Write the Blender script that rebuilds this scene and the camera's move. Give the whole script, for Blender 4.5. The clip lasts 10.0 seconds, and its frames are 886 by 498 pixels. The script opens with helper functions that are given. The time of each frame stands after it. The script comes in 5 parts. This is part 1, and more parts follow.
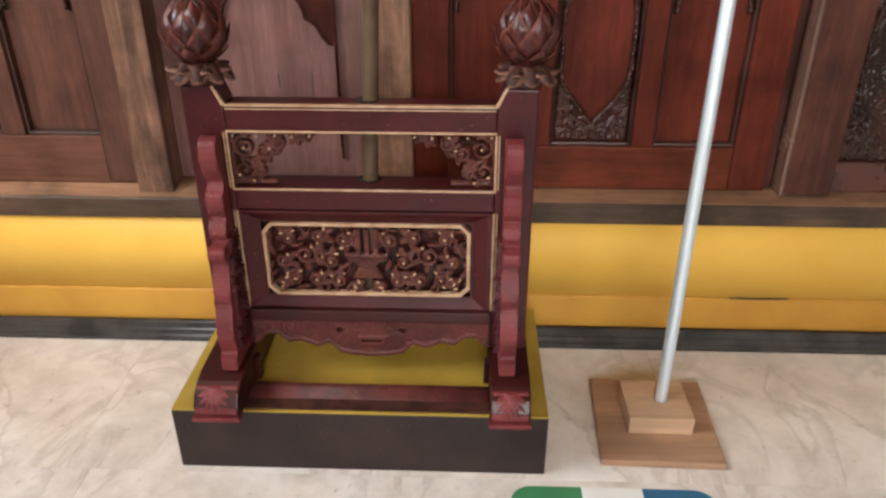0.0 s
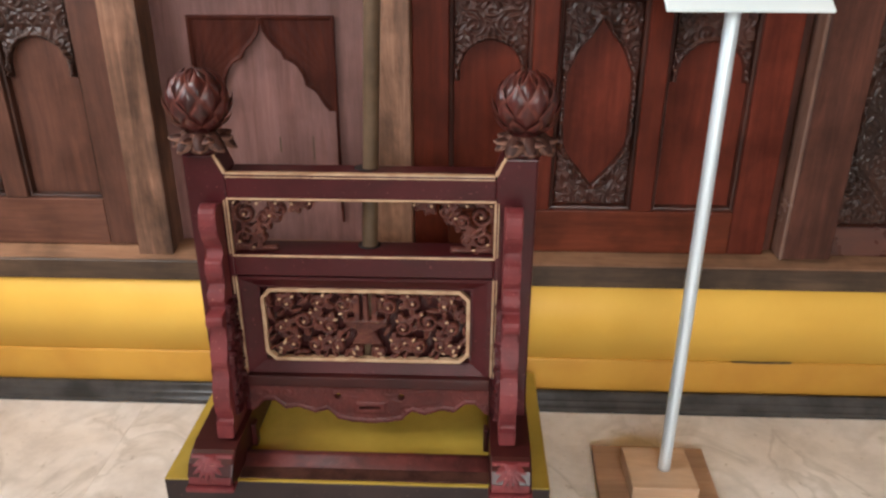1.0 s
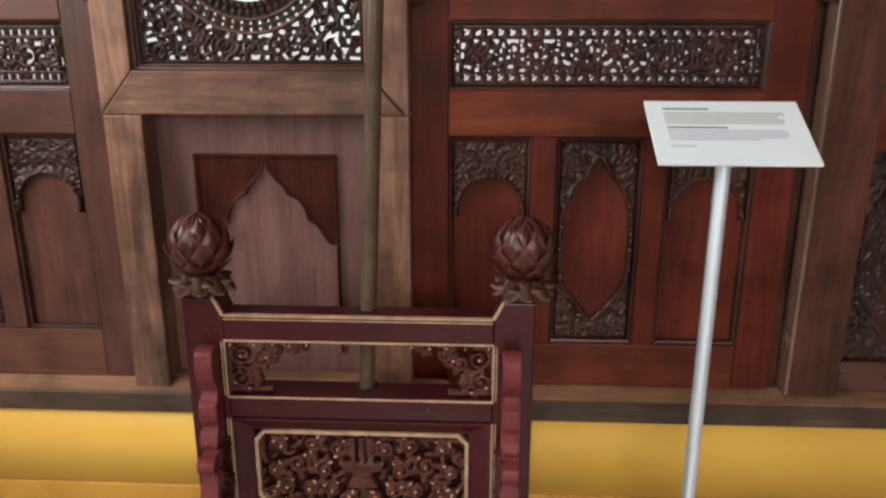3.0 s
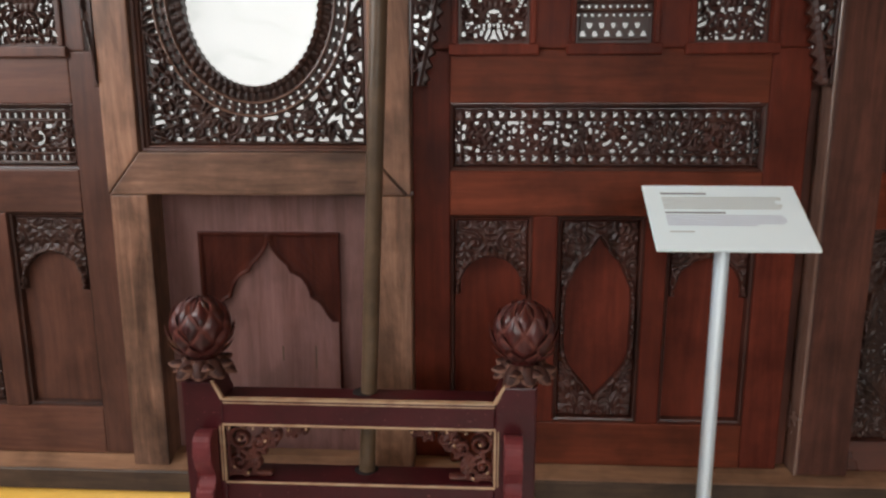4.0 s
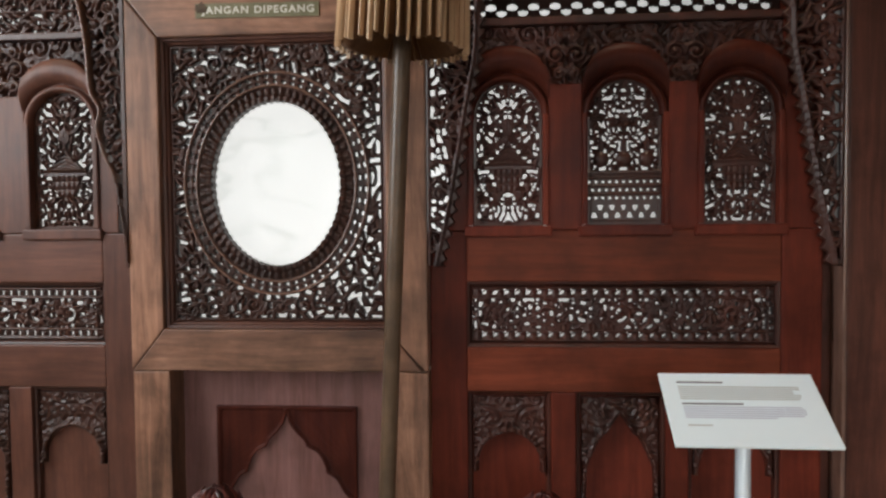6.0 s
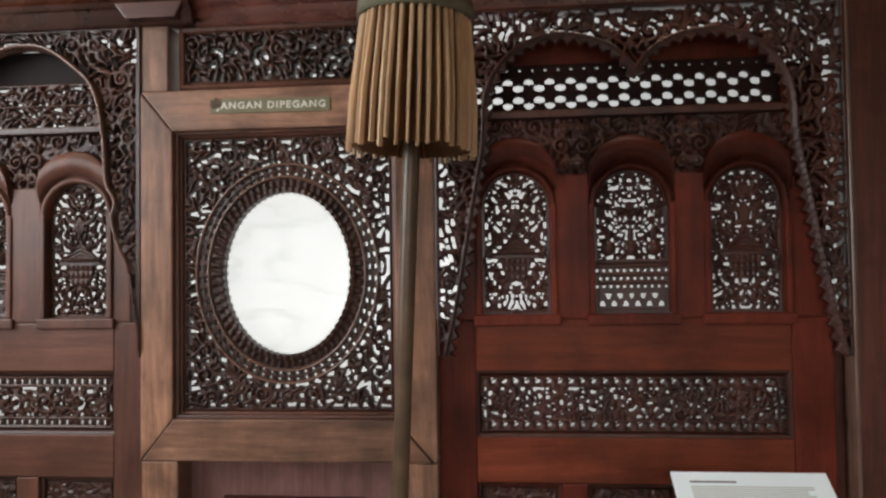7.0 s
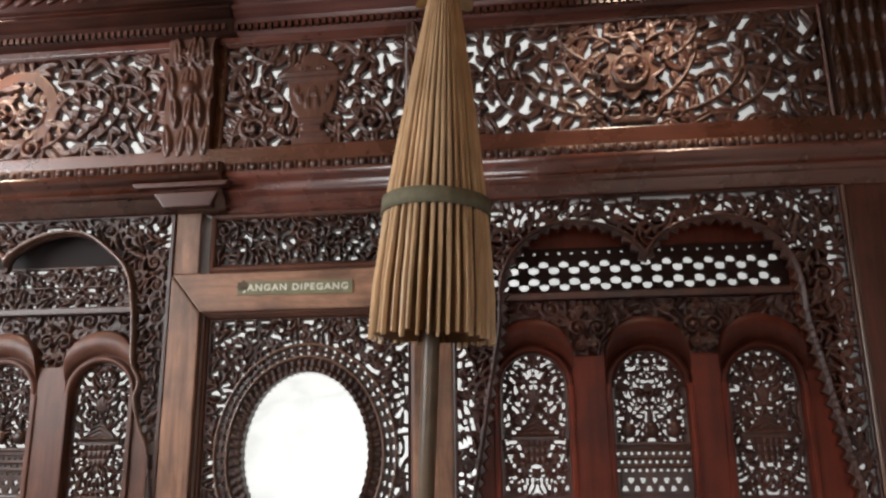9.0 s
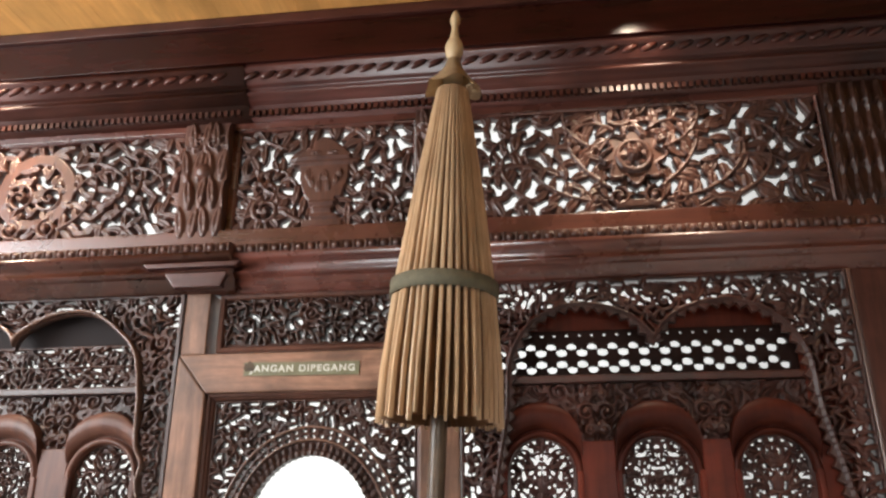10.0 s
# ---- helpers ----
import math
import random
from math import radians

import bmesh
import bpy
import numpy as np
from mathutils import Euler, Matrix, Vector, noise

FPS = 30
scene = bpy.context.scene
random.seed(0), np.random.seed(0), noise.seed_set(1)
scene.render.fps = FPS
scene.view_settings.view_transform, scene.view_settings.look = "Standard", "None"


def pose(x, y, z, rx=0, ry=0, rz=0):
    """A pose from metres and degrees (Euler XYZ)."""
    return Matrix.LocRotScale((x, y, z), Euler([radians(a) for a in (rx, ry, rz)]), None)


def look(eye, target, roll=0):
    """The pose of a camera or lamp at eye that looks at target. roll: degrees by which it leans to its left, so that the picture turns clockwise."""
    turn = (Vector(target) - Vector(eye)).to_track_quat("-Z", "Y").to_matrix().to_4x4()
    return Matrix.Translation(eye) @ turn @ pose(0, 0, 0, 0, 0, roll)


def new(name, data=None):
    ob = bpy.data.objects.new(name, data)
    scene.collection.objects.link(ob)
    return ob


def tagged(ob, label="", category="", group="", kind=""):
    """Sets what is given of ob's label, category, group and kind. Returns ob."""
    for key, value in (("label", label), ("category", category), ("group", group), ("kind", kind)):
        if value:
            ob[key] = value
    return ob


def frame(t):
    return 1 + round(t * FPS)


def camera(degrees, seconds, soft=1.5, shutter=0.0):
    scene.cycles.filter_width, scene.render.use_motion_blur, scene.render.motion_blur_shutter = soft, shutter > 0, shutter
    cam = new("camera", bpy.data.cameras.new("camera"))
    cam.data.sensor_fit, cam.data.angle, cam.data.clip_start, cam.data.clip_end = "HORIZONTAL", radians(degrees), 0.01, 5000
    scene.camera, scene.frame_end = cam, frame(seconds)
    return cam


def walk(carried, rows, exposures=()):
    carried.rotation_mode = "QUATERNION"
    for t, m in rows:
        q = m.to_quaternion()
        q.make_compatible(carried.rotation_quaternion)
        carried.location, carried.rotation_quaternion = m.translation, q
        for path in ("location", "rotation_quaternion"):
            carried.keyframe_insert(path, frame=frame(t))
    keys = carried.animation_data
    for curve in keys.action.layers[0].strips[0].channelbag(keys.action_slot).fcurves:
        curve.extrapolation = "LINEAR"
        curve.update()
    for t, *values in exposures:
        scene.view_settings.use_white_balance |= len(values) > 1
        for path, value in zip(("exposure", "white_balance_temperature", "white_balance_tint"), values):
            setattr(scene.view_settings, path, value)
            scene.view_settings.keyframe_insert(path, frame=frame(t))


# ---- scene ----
cam = camera(62.1, 10.0, soft=2.5)
EXPOSURES = [(0, 0.06), (2.5, -0.24), (4.5, -0.64), (7.5, -0.6), (9, -0.42), (9.5, -0.06), (10, 0.06)]
PATH = [
    (0, (0.362, -1.889, 1.28), (0.3, -0.114, 0.362), 0.0),
    (0.5, (0.364, -1.877, 1.298), (0.299, -0.074, 0.436), 0.0),
    (1, (0.365, -1.868, 1.314), (0.298, -0.036, 0.515), 0.1),
    (1.5, (0.372, -1.855, 1.333), (0.297, 0.002, 0.594), 0.2),
    (2, (0.375, -1.845, 1.364), (0.296, 0.032, 0.678), 0.1),
    (2.5, (0.377, -1.839, 1.382), (0.294, 0.061, 0.763), 0.1),
    (4, (0.393, -1.826, 1.459), (0.286, 0.13, 1.055), -0.1),
    (4.5, (0.399, -1.823, 1.491), (0.273, 0.147, 1.171), -0.2),
    (5, (0.402, -1.824, 1.526), (0.261, 0.156, 1.286), -0.3),
    (5.5, (0.406, -1.829, 1.558), (0.25, 0.159, 1.403), -0.4),
    (7, (0.406, -1.846, 1.69), (0.219, 0.144, 1.755), -0.8),
    (7.5, (0.412, -1.856, 1.724), (0.21, 0.128, 1.873), -0.9),
    (8, (0.411, -1.871, 1.752), (0.201, 0.104, 1.992), -0.9),
    (8.5, (0.405, -1.889, 1.777), (0.194, 0.071, 2.111), -0.9),
    (9, (0.401, -1.896, 1.758), (0.187, 0.035, 2.229), -0.7),
    (9.5, (0.398, -1.91, 1.755), (0.184, -0.01, 2.343), -0.5),
    (10, (0.397, -1.91, 1.762), (0.177, -0.041, 2.438), -0.3),
]
walk(cam, [(t, look(eye, target, roll)) for t, eye, target, roll in PATH], EXPOSURES)

# ---------------- light ----------------
world = bpy.data.worlds.new("world")
scene.world = world
world.use_nodes = True
sky = world.node_tree.nodes.new("ShaderNodeTexSky")
sky.sky_type, sky.sun_disc = "NISHITA", False
sky.sun_elevation, sky.sun_rotation = radians(48), radians(215)
world.node_tree.links.new(sky.outputs["Color"], world.node_tree.nodes["Background"].inputs["Color"])
world.node_tree.nodes["Background"].inputs["Strength"].default_value = 0.1


def area(name, eye, target, sx, sy, watts, color, spread=180):
    lamp = bpy.data.lights.new(name, "AREA")
    lamp.shape, lamp.size, lamp.size_y, lamp.energy, lamp.color = "RECTANGLE", sx, sy, watts, color
    lamp.spread = radians(spread)
    ob = new(name, lamp)
    ob.matrix_world = look(eye, target)
    return ob


def spot(name, eye, target, watts, color, size, blend=0.6):
    lamp = bpy.data.lights.new(name, "SPOT")
    lamp.energy, lamp.color, lamp.spot_size, lamp.spot_blend, lamp.shadow_soft_size = watts, color, radians(size), blend, 0.03
    ob = new(name, lamp)
    ob.matrix_world = look(eye, target)
    return ob


# unseen side opening's daylight, a fill added at the back, the frieze downlights
area("daylight_side", (-2.02, -1.5, 2.42), (0.2, -0.6, 2.2), 1.7, 1.2, 112, (0.93, 0.97, 1.0))
area("back_floor_fill", (0.8, -5.0, 2.05), (0.8, -1.3, 0.0), 2.2, 1.3, 33, (1.0, 0.98, 0.95), 70)
spot("downlight", (0.74, -0.34, 3.14), (0.74, -0.03, 2.6), 46, (1.0, 0.8, 0.6), 62, 0.9)
spot("downlight", (-1.2, -0.34, 3.14), (-1.2, -0.03, 2.6), 78, (1.0, 0.8, 0.6), 62, 0.9)


# ---------------- materials ----------------
def base_material(name, rough=0.5, metal=0.0):
    mat = bpy.data.materials.new(name)
    mat.use_nodes = True
    tree = mat.node_tree
    shader = tree.nodes["Principled BSDF"]
    shader.inputs["Roughness"].default_value = rough
    shader.inputs["Metallic"].default_value = metal
    return mat, tree, shader


def coords(tree, scale):
    pos = tree.nodes.new("ShaderNodeTexCoord")
    mapping = tree.nodes.new("ShaderNodeMapping")
    mapping.inputs["Scale"].default_value = scale
    tree.links.new(pos.outputs["Object"], mapping.inputs["Vector"])
    return mapping.outputs["Vector"]


def noise_node(tree, vector, scale, detail=4, rough=0.55, distort=0.0):
    node = tree.nodes.new("ShaderNodeTexNoise")
    node.inputs["Scale"].default_value = scale
    node.inputs["Detail"].default_value = detail
    node.inputs["Roughness"].default_value = rough
    node.inputs["Distortion"].default_value = distort
    tree.links.new(vector, node.inputs["Vector"])
    return node.outputs["Fac"]


def ramp(tree, fac, stops):
    node = tree.nodes.new("ShaderNodeValToRGB")
    els = node.color_ramp.elements
    while len(els) < len(stops):
        els.new(0.5)
    for el, (at, col) in zip(els, stops):
        el.position, el.color = at, (*col, 1)
    tree.links.new(fac, node.inputs["Fac"])
    return node.outputs["Color"]


def mix(tree, fac, a, b, kind="MIX"):
    node = tree.nodes.new("ShaderNodeMix")
    node.data_type, node.blend_type = "RGBA", kind
    for value, socket in ((fac, node.inputs["Factor"]), (a, node.inputs["A"]), (b, node.inputs["B"])):
        if hasattr(value, "links"):
            tree.links.new(value, socket)
        else:
            socket.default_value = value if isinstance(value, float) else (*value, 1)
    return node.outputs["Result"]


def bump(tree, shader, fac, strength, distance=0.002):
    node = tree.nodes.new("ShaderNodeBump")
    node.inputs["Strength"].default_value, node.inputs["Distance"].default_value = strength, distance
    tree.links.new(fac, node.inputs["Height"])
    tree.links.new(node.outputs["Normal"], shader.inputs["Normal"])


def rough_from(tree, shader, fac, lo, hi):
    node = tree.nodes.new("ShaderNodeMapRange")
    node.inputs["To Min"].default_value, node.inputs["To Max"].default_value = lo, hi
    tree.links.new(fac, node.inputs["Value"])
    tree.links.new(node.outputs["Result"], shader.inputs["Roughness"])


def wood(name, dark, light, axis="z", rough=0.42, worn=0.35, fine=70, gloss=0.3, streak=False):
    """Waxed timber with grain along one axis, darker stains and duller worn patches."""
    mat, tree, shader = base_material(name, rough)
    stretch = {"x": (0.07, 1, 1), "y": (1, 0.07, 1), "z": (1, 1, 0.07)}[axis]
    v = coords(tree, stretch)
    grain = noise_node(tree, v, fine, 6, 0.65, 0.6)
    broad = noise_node(tree, v, 9, 3, 0.6, 1.2)
    plain = coords(tree, (1, 1, 1))
    stain = noise_node(tree, plain, 5.5, 5, 0.6)
    mid = tuple((a + b) / 2 for a, b in zip(dark, light))
    color = mix(tree, 0.55, ramp(tree, grain, [(0.36, dark), (0.64, light)]), ramp(tree, broad, [(0.32, dark), (0.5, mid), (0.7, light)]))
    wear = ramp(tree, noise_node(tree, coords(tree, tuple(max(s, 0.25) for s in stretch)), 7, 5, 0.65, 0.5), [(0.44, (1, 1, 1)), (0.68, (1.38, 1.34, 1.3))])
    color = mix(tree, 1.0, color, wear, "MULTIPLY")
    if streak:
        marks = noise_node(tree, coords(tree, tuple(max(s, 0.16) for s in stretch)), 17, 6, 0.7, 0.9)
        color = mix(tree, 1.0, color, ramp(tree, marks, [(0.3, (0.5, 0.47, 0.45)), (0.46, (1, 1, 1)), (0.7, (1.5, 1.55, 1.6))]), "MULTIPLY")
    dirt = ramp(tree, stain, [(0.36, (1 - worn, 1 - worn, 1 - worn)), (0.56, (1, 1, 1))])
    color = mix(tree, 1.0, color, dirt, "MULTIPLY")
    info = tree.nodes.new("ShaderNodeObjectInfo")
    tone = ramp(tree, info.outputs["Random"], [(0.0, (0.84, 0.84, 0.84)), (1.0, (1.0, 1.0, 1.0))])
    color = mix(tree, 1.0, color, tone, "MULTIPLY")
    shader.inputs["Specular IOR Level"].default_value = gloss
    tree.links.new(color, shader.inputs["Base Color"])
    rough_from(tree, shader, stain, rough - 0.1, rough + 0.14)
    bump(tree, shader, grain, 0.25, 0.0012)
    return mat


def paint(name, color, other, rough=0.5, scale=12, fleck=None, relief=0.15, gloss=0.3):
    """Paint or lacquer with cloudy tone and a few chips."""
    mat, tree, shader = base_material(name, rough)
    v = coords(tree, (1, 1, 1))
    cloud = noise_node(tree, v, scale, 5, 0.6)
    col = ramp(tree, cloud, [(0.35, other), (0.62, color)])
    fine = noise_node(tree, v, scale * 14, 3, 0.6)
    if fleck:
        chips = ramp(tree, fine, [(0.66, (0, 0, 0)), (0.72, (1, 1, 1))])
        bw = tree.nodes.new("ShaderNodeRGBToBW")
        tree.links.new(chips, bw.inputs["Color"])
        col = mix(tree, bw.outputs["Val"], col, fleck)
    shader.inputs["Specular IOR Level"].default_value = gloss
    tree.links.new(col, shader.inputs["Base Color"])
    rough_from(tree, shader, cloud, rough - 0.06, rough + 0.12)
    bump(tree, shader, fine, relief, 0.001)
    return mat


TEAK_POST = wood("teak_post_upright", (0.095, 0.046, 0.029), (0.265, 0.136, 0.083), "z", 0.45, 0.5, gloss=0.32, streak=True)
TEAK_HEAD = wood("teak_head_lengthwise", (0.095, 0.046, 0.029), (0.265, 0.136, 0.083), "x", 0.45, 0.5, gloss=0.32, streak=True)
RED_UP = wood("red_teak_upright", (0.066, 0.012, 0.007), (0.128, 0.0255, 0.0138), "z", 0.4, 0.4, gloss=0.1)
RED_LONG = wood("red_teak_lengthwise", (0.08, 0.0178, 0.0088), (0.158, 0.0375, 0.0182), "x", 0.4, 0.4, gloss=0.1)
BROWN_UP = wood("brown_teak_upright", (0.052, 0.02, 0.0135), (0.122, 0.05, 0.033), "z", 0.42, 0.3)
BROWN_LONG = wood("brown_teak_lengthwise", (0.065, 0.025, 0.016), (0.15, 0.062, 0.04), "x", 0.42, 0.3)
POLISHED = wood("polished_bead_teak", (0.09, 0.045, 0.033), (0.18, 0.105, 0.08), "z", 0.22, 0.2, gloss=0.6)
WINDOW_BEAD = wood("window_bead_teak", (0.07, 0.03, 0.02), (0.15, 0.075, 0.05), "z", 0.3, 0.3, gloss=0.5)
DARK_POST = wood("dark_post_teak", (0.034, 0.0125, 0.009), (0.098, 0.034, 0.0225), "z", 0.42, 0.4, gloss=0.2)
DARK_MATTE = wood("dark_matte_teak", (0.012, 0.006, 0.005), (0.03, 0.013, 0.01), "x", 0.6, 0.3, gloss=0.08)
DOOR_WOOD = wood("door_panel_teak", (0.115, 0.05, 0.042), (0.225, 0.117, 0.106), "z", 0.38, 0.25)
DOOR_RED = wood("door_spandrel_teak", (0.028, 0.006, 0.004), (0.075, 0.017, 0.0095), "z", 0.45, 0.35, gloss=0.1)
CARVED = wood("carved_dark_teak", (0.016, 0.0062, 0.0042), (0.058, 0.0215, 0.0132), "z", 0.34, 0.45, 90, gloss=0.32)
CARVED_WARM = wood("carved_warm_teak", (0.02, 0.0066, 0.0046), (0.07, 0.0215, 0.0145), "z", 0.34, 0.45, 90, gloss=0.32)
CARVED_RED = wood("carved_red_teak", (0.035, 0.0145, 0.011), (0.104, 0.043, 0.03), "z", 0.33, 0.4, 90, gloss=0.46)
CORNICE_WOOD = wood("cornice_teak", (0.03, 0.0085, 0.0065), (0.075, 0.0215, 0.0145), "x", 0.32, 0.45, gloss=0.36)
BEAM = wood("beam_teak", (0.05, 0.0145, 0.0105), (0.112, 0.033, 0.021), "x", 0.26, 0.45, gloss=0.75)
SILL = wood("sill_teak", (0.136, 0.068, 0.0382), (0.2805, 0.153, 0.0892), "x", 0.5, 0.45)
SILL_DARK = wood("sill_dark_teak", (0.035, 0.021, 0.014), (0.091, 0.056, 0.035), "x", 0.5, 0.5)
FASCIA = wood("fascia_teak", (0.012, 0.0022, 0.0017), (0.03, 0.0055, 0.004), "x", 0.2, 0.3, gloss=0.22)
CEILING_WOOD = wood("ceiling_boards", (0.4, 0.19, 0.055), (0.58, 0.3, 0.095), "y", 0.4, 0.15)
LACQUER = paint("maroon_lacquer", (0.053, 0.0064, 0.0084), (0.031, 0.004, 0.005), 0.33, 8, (0.13, 0.04, 0.036), gloss=0.28)
LACQUER_DARK = paint("dark_maroon_lacquer", (0.04, 0.007, 0.006), (0.02, 0.004, 0.004), 0.35, 8)
RED_PAINT = paint("faded_red_paint", (0.15, 0.025, 0.027), (0.095, 0.016, 0.018), 0.5, 16, (0.42, 0.16, 0.13), 0.3)
APRON_RED = paint("dull_red_paint", (0.095, 0.021, 0.018), (0.05, 0.0115, 0.01), 0.5, 20, (0.3, 0.15, 0.11), 0.4)
GOLD = paint("gold_paint", (0.46, 0.31, 0.19), (0.32, 0.18, 0.105), 0.42, 30, (0.25, 0.1, 0.06))
GILT_CARVE = paint("brown_gilt_carving", (0.1, 0.031, 0.022), (0.045, 0.012, 0.01), 0.36, 30, (0.5, 0.32, 0.14), 0.4, 0.22)
BUD = paint("lotus_bud_lacquer", (0.072, 0.0135, 0.0115), (0.026, 0.0055, 0.005), 0.3, 30, None, 0.3, 0.45)
BUD_EDGE = paint("lotus_rim_paint", (0.15, 0.045, 0.034), (0.07, 0.02, 0.016), 0.42, 60)
COLLAR = paint("lotus_leaf_paint", (0.062, 0.025, 0.018), (0.026, 0.01, 0.0085), 0.45, 30, (0.22, 0.1, 0.07), 0.4, 0.15)
COLLAR_EDGE = paint("lotus_leaf_rim_paint", (0.17, 0.085, 0.06), (0.1, 0.045, 0.034), 0.5, 40, None, 0.3, 0.15)
OLIVE = paint("olive_yellow_paint", (0.38, 0.255, 0.042), (0.29, 0.2, 0.032), 0.2, 6, gloss=0.5)
BOX_DARK = paint("dark_brown_paint", (0.028, 0.016, 0.015), (0.016, 0.009, 0.009), 0.5, 10, (0.08, 0.05, 0.04))
YELLOW = paint("yellow_wall_paint", (0.72, 0.43, 0.075), (0.68, 0.39, 0.065), 0.5, 4, None, 0.25)
# darker copy of the wall yellow: shade painted into the plinth's lower band
YELLOW_SHADED = paint("shaded_yellow_wall_paint", (0.5, 0.26, 0.04), (0.42, 0.2, 0.03), 0.5, 4, None, 0.25)
SKIRT = paint("black_glazed_tile", (0.055, 0.05, 0.047), (0.026, 0.024, 0.023), 0.18, 10)
PLASTER = paint("white_plaster", (0.78, 0.76, 0.72), (0.72, 0.7, 0.66), 0.7, 3)
BOARD_WOOD = wood("raw_board", (0.28, 0.155, 0.09), (0.4, 0.245, 0.155), "x", 0.55, 0.15)
BLOCK_WOOD = wood("raw_block", (0.38, 0.23, 0.135), (0.5, 0.33, 0.21), "x", 0.55, 0.12)
BRASS = paint("aged_bamboo_pole", (0.105, 0.066, 0.039), (0.062, 0.039, 0.023), 0.32, 14)
RIB = wood("bamboo_rib", (0.27, 0.155, 0.078), (0.58, 0.41, 0.25), "z", 0.45, 0.2, 60)
CLOTH = paint("umbrella_paper", (0.15, 0.066, 0.022), (0.085, 0.036, 0.013), 0.6, 20)
STRAP = paint("grey_green_strap", (0.13, 0.115, 0.075), (0.1, 0.09, 0.06), 0.8, 60, None, 0.5)
CREAM = paint("aged_cream_wood", (0.5, 0.37, 0.22), (0.38, 0.26, 0.14), 0.4, 25, (0.28, 0.2, 0.1))
PLATE_WHITE = paint("white_board", (0.8, 0.9, 0.93), (0.77, 0.88, 0.91), 0.45, 4)
PRINT_GREY = paint("grey_print", (0.42, 0.43, 0.4), (0.46, 0.47, 0.44), 0.6, 120)
PRINT_BLUE = paint("blue_grey_print", (0.46, 0.48, 0.56), (0.5, 0.52, 0.6), 0.6, 120)
PRINT_DARK = paint("dark_print", (0.16, 0.16, 0.17), (0.2, 0.2, 0.21), 0.6, 120)
SIGN_GREEN = paint("grey_green_label", (0.16, 0.15, 0.085), (0.12, 0.11, 0.06), 0.45, 20)
SIGN_LETTER = paint("pale_letters", (0.6, 0.58, 0.5), (0.52, 0.5, 0.42), 0.5, 20)
SCUFF = paint("dark_scuff", (0.05, 0.035, 0.022), (0.09, 0.06, 0.035), 0.7, 40)
STICK_GREEN = paint("green_sticker", (0.05, 0.2, 0.09), (0.04, 0.17, 0.075), 0.4, 12)
STICK_BLUE = paint("blue_sticker", (0.03, 0.12, 0.22), (0.026, 0.1, 0.19), 0.4, 12)
STICK_WHITE = paint("white_sticker", (0.7, 0.7, 0.68), (0.66, 0.66, 0.64), 0.4, 12)


def steel_material():
    mat, tree, shader = base_material("brushed_steel", 0.38, 0.85)
    fac = noise_node(tree, coords(tree, (1, 1, 0.03)), 90, 3)
    tree.links.new(ramp(tree, fac, [(0.3, (0.68, 0.77, 0.84)), (0.7, (0.8, 0.89, 0.95))]), shader.inputs["Base Color"])
    rough_from(tree, shader, fac, 0.46, 0.58)
    return mat


def marble_material():
    mat, tree, shader = base_material("cream_marble", 0.3)
    v = coords(tree, (1, 1, 1))
    cloud = noise_node(tree, v, 3.2, 6, 0.62, 0.8)
    color = ramp(tree, cloud, [(0.3, (0.56, 0.5, 0.44)), (0.46, (0.68, 0.62, 0.56)), (0.66, (0.76, 0.72, 0.68))])
    veins = tree.nodes.new("ShaderNodeTexNoise")
    veins.inputs["Scale"].default_value, veins.inputs["Detail"].default_value, veins.inputs["Distortion"].default_value = 2.6, 9, 1.0
    tree.links.new(coords(tree, (1.4, 0.8, 1)), veins.inputs["Vector"])
    line = ramp(tree, veins.outputs["Fac"], [(0.455, (1, 1, 1)), (0.5, (0.6, 0.58, 0.54)), (0.52, (1, 1, 1))])
    color = mix(tree, 0.5, color, line, "MULTIPLY")
    color = mix(tree, 0.5, color, ramp(tree, noise_node(tree, v, 7.5, 7, 0.7, 0.3), [(0.34, (0.66, 0.65, 0.64)), (0.55, (1, 1, 1))]), "MULTIPLY")
    spots = ramp(tree, noise_node(tree, v, 26, 4, 0.6), [(0.27, (0.55, 0.5, 0.42)), (0.36, (1, 1, 1))])
    color = mix(tree, 0.8, color, spots, "MULTIPLY")
    info = tree.nodes.new("ShaderNodeObjectInfo")
    color = mix(tree, 1.0, color, ramp(tree, info.outputs["Random"], [(0, (0.9, 0.9, 0.9)), (1, (1, 1, 1))]), "MULTIPLY")
    tree.links.new(color, shader.inputs["Base Color"])
    rough_from(tree, shader, cloud, 0.24, 0.4)
    return mat


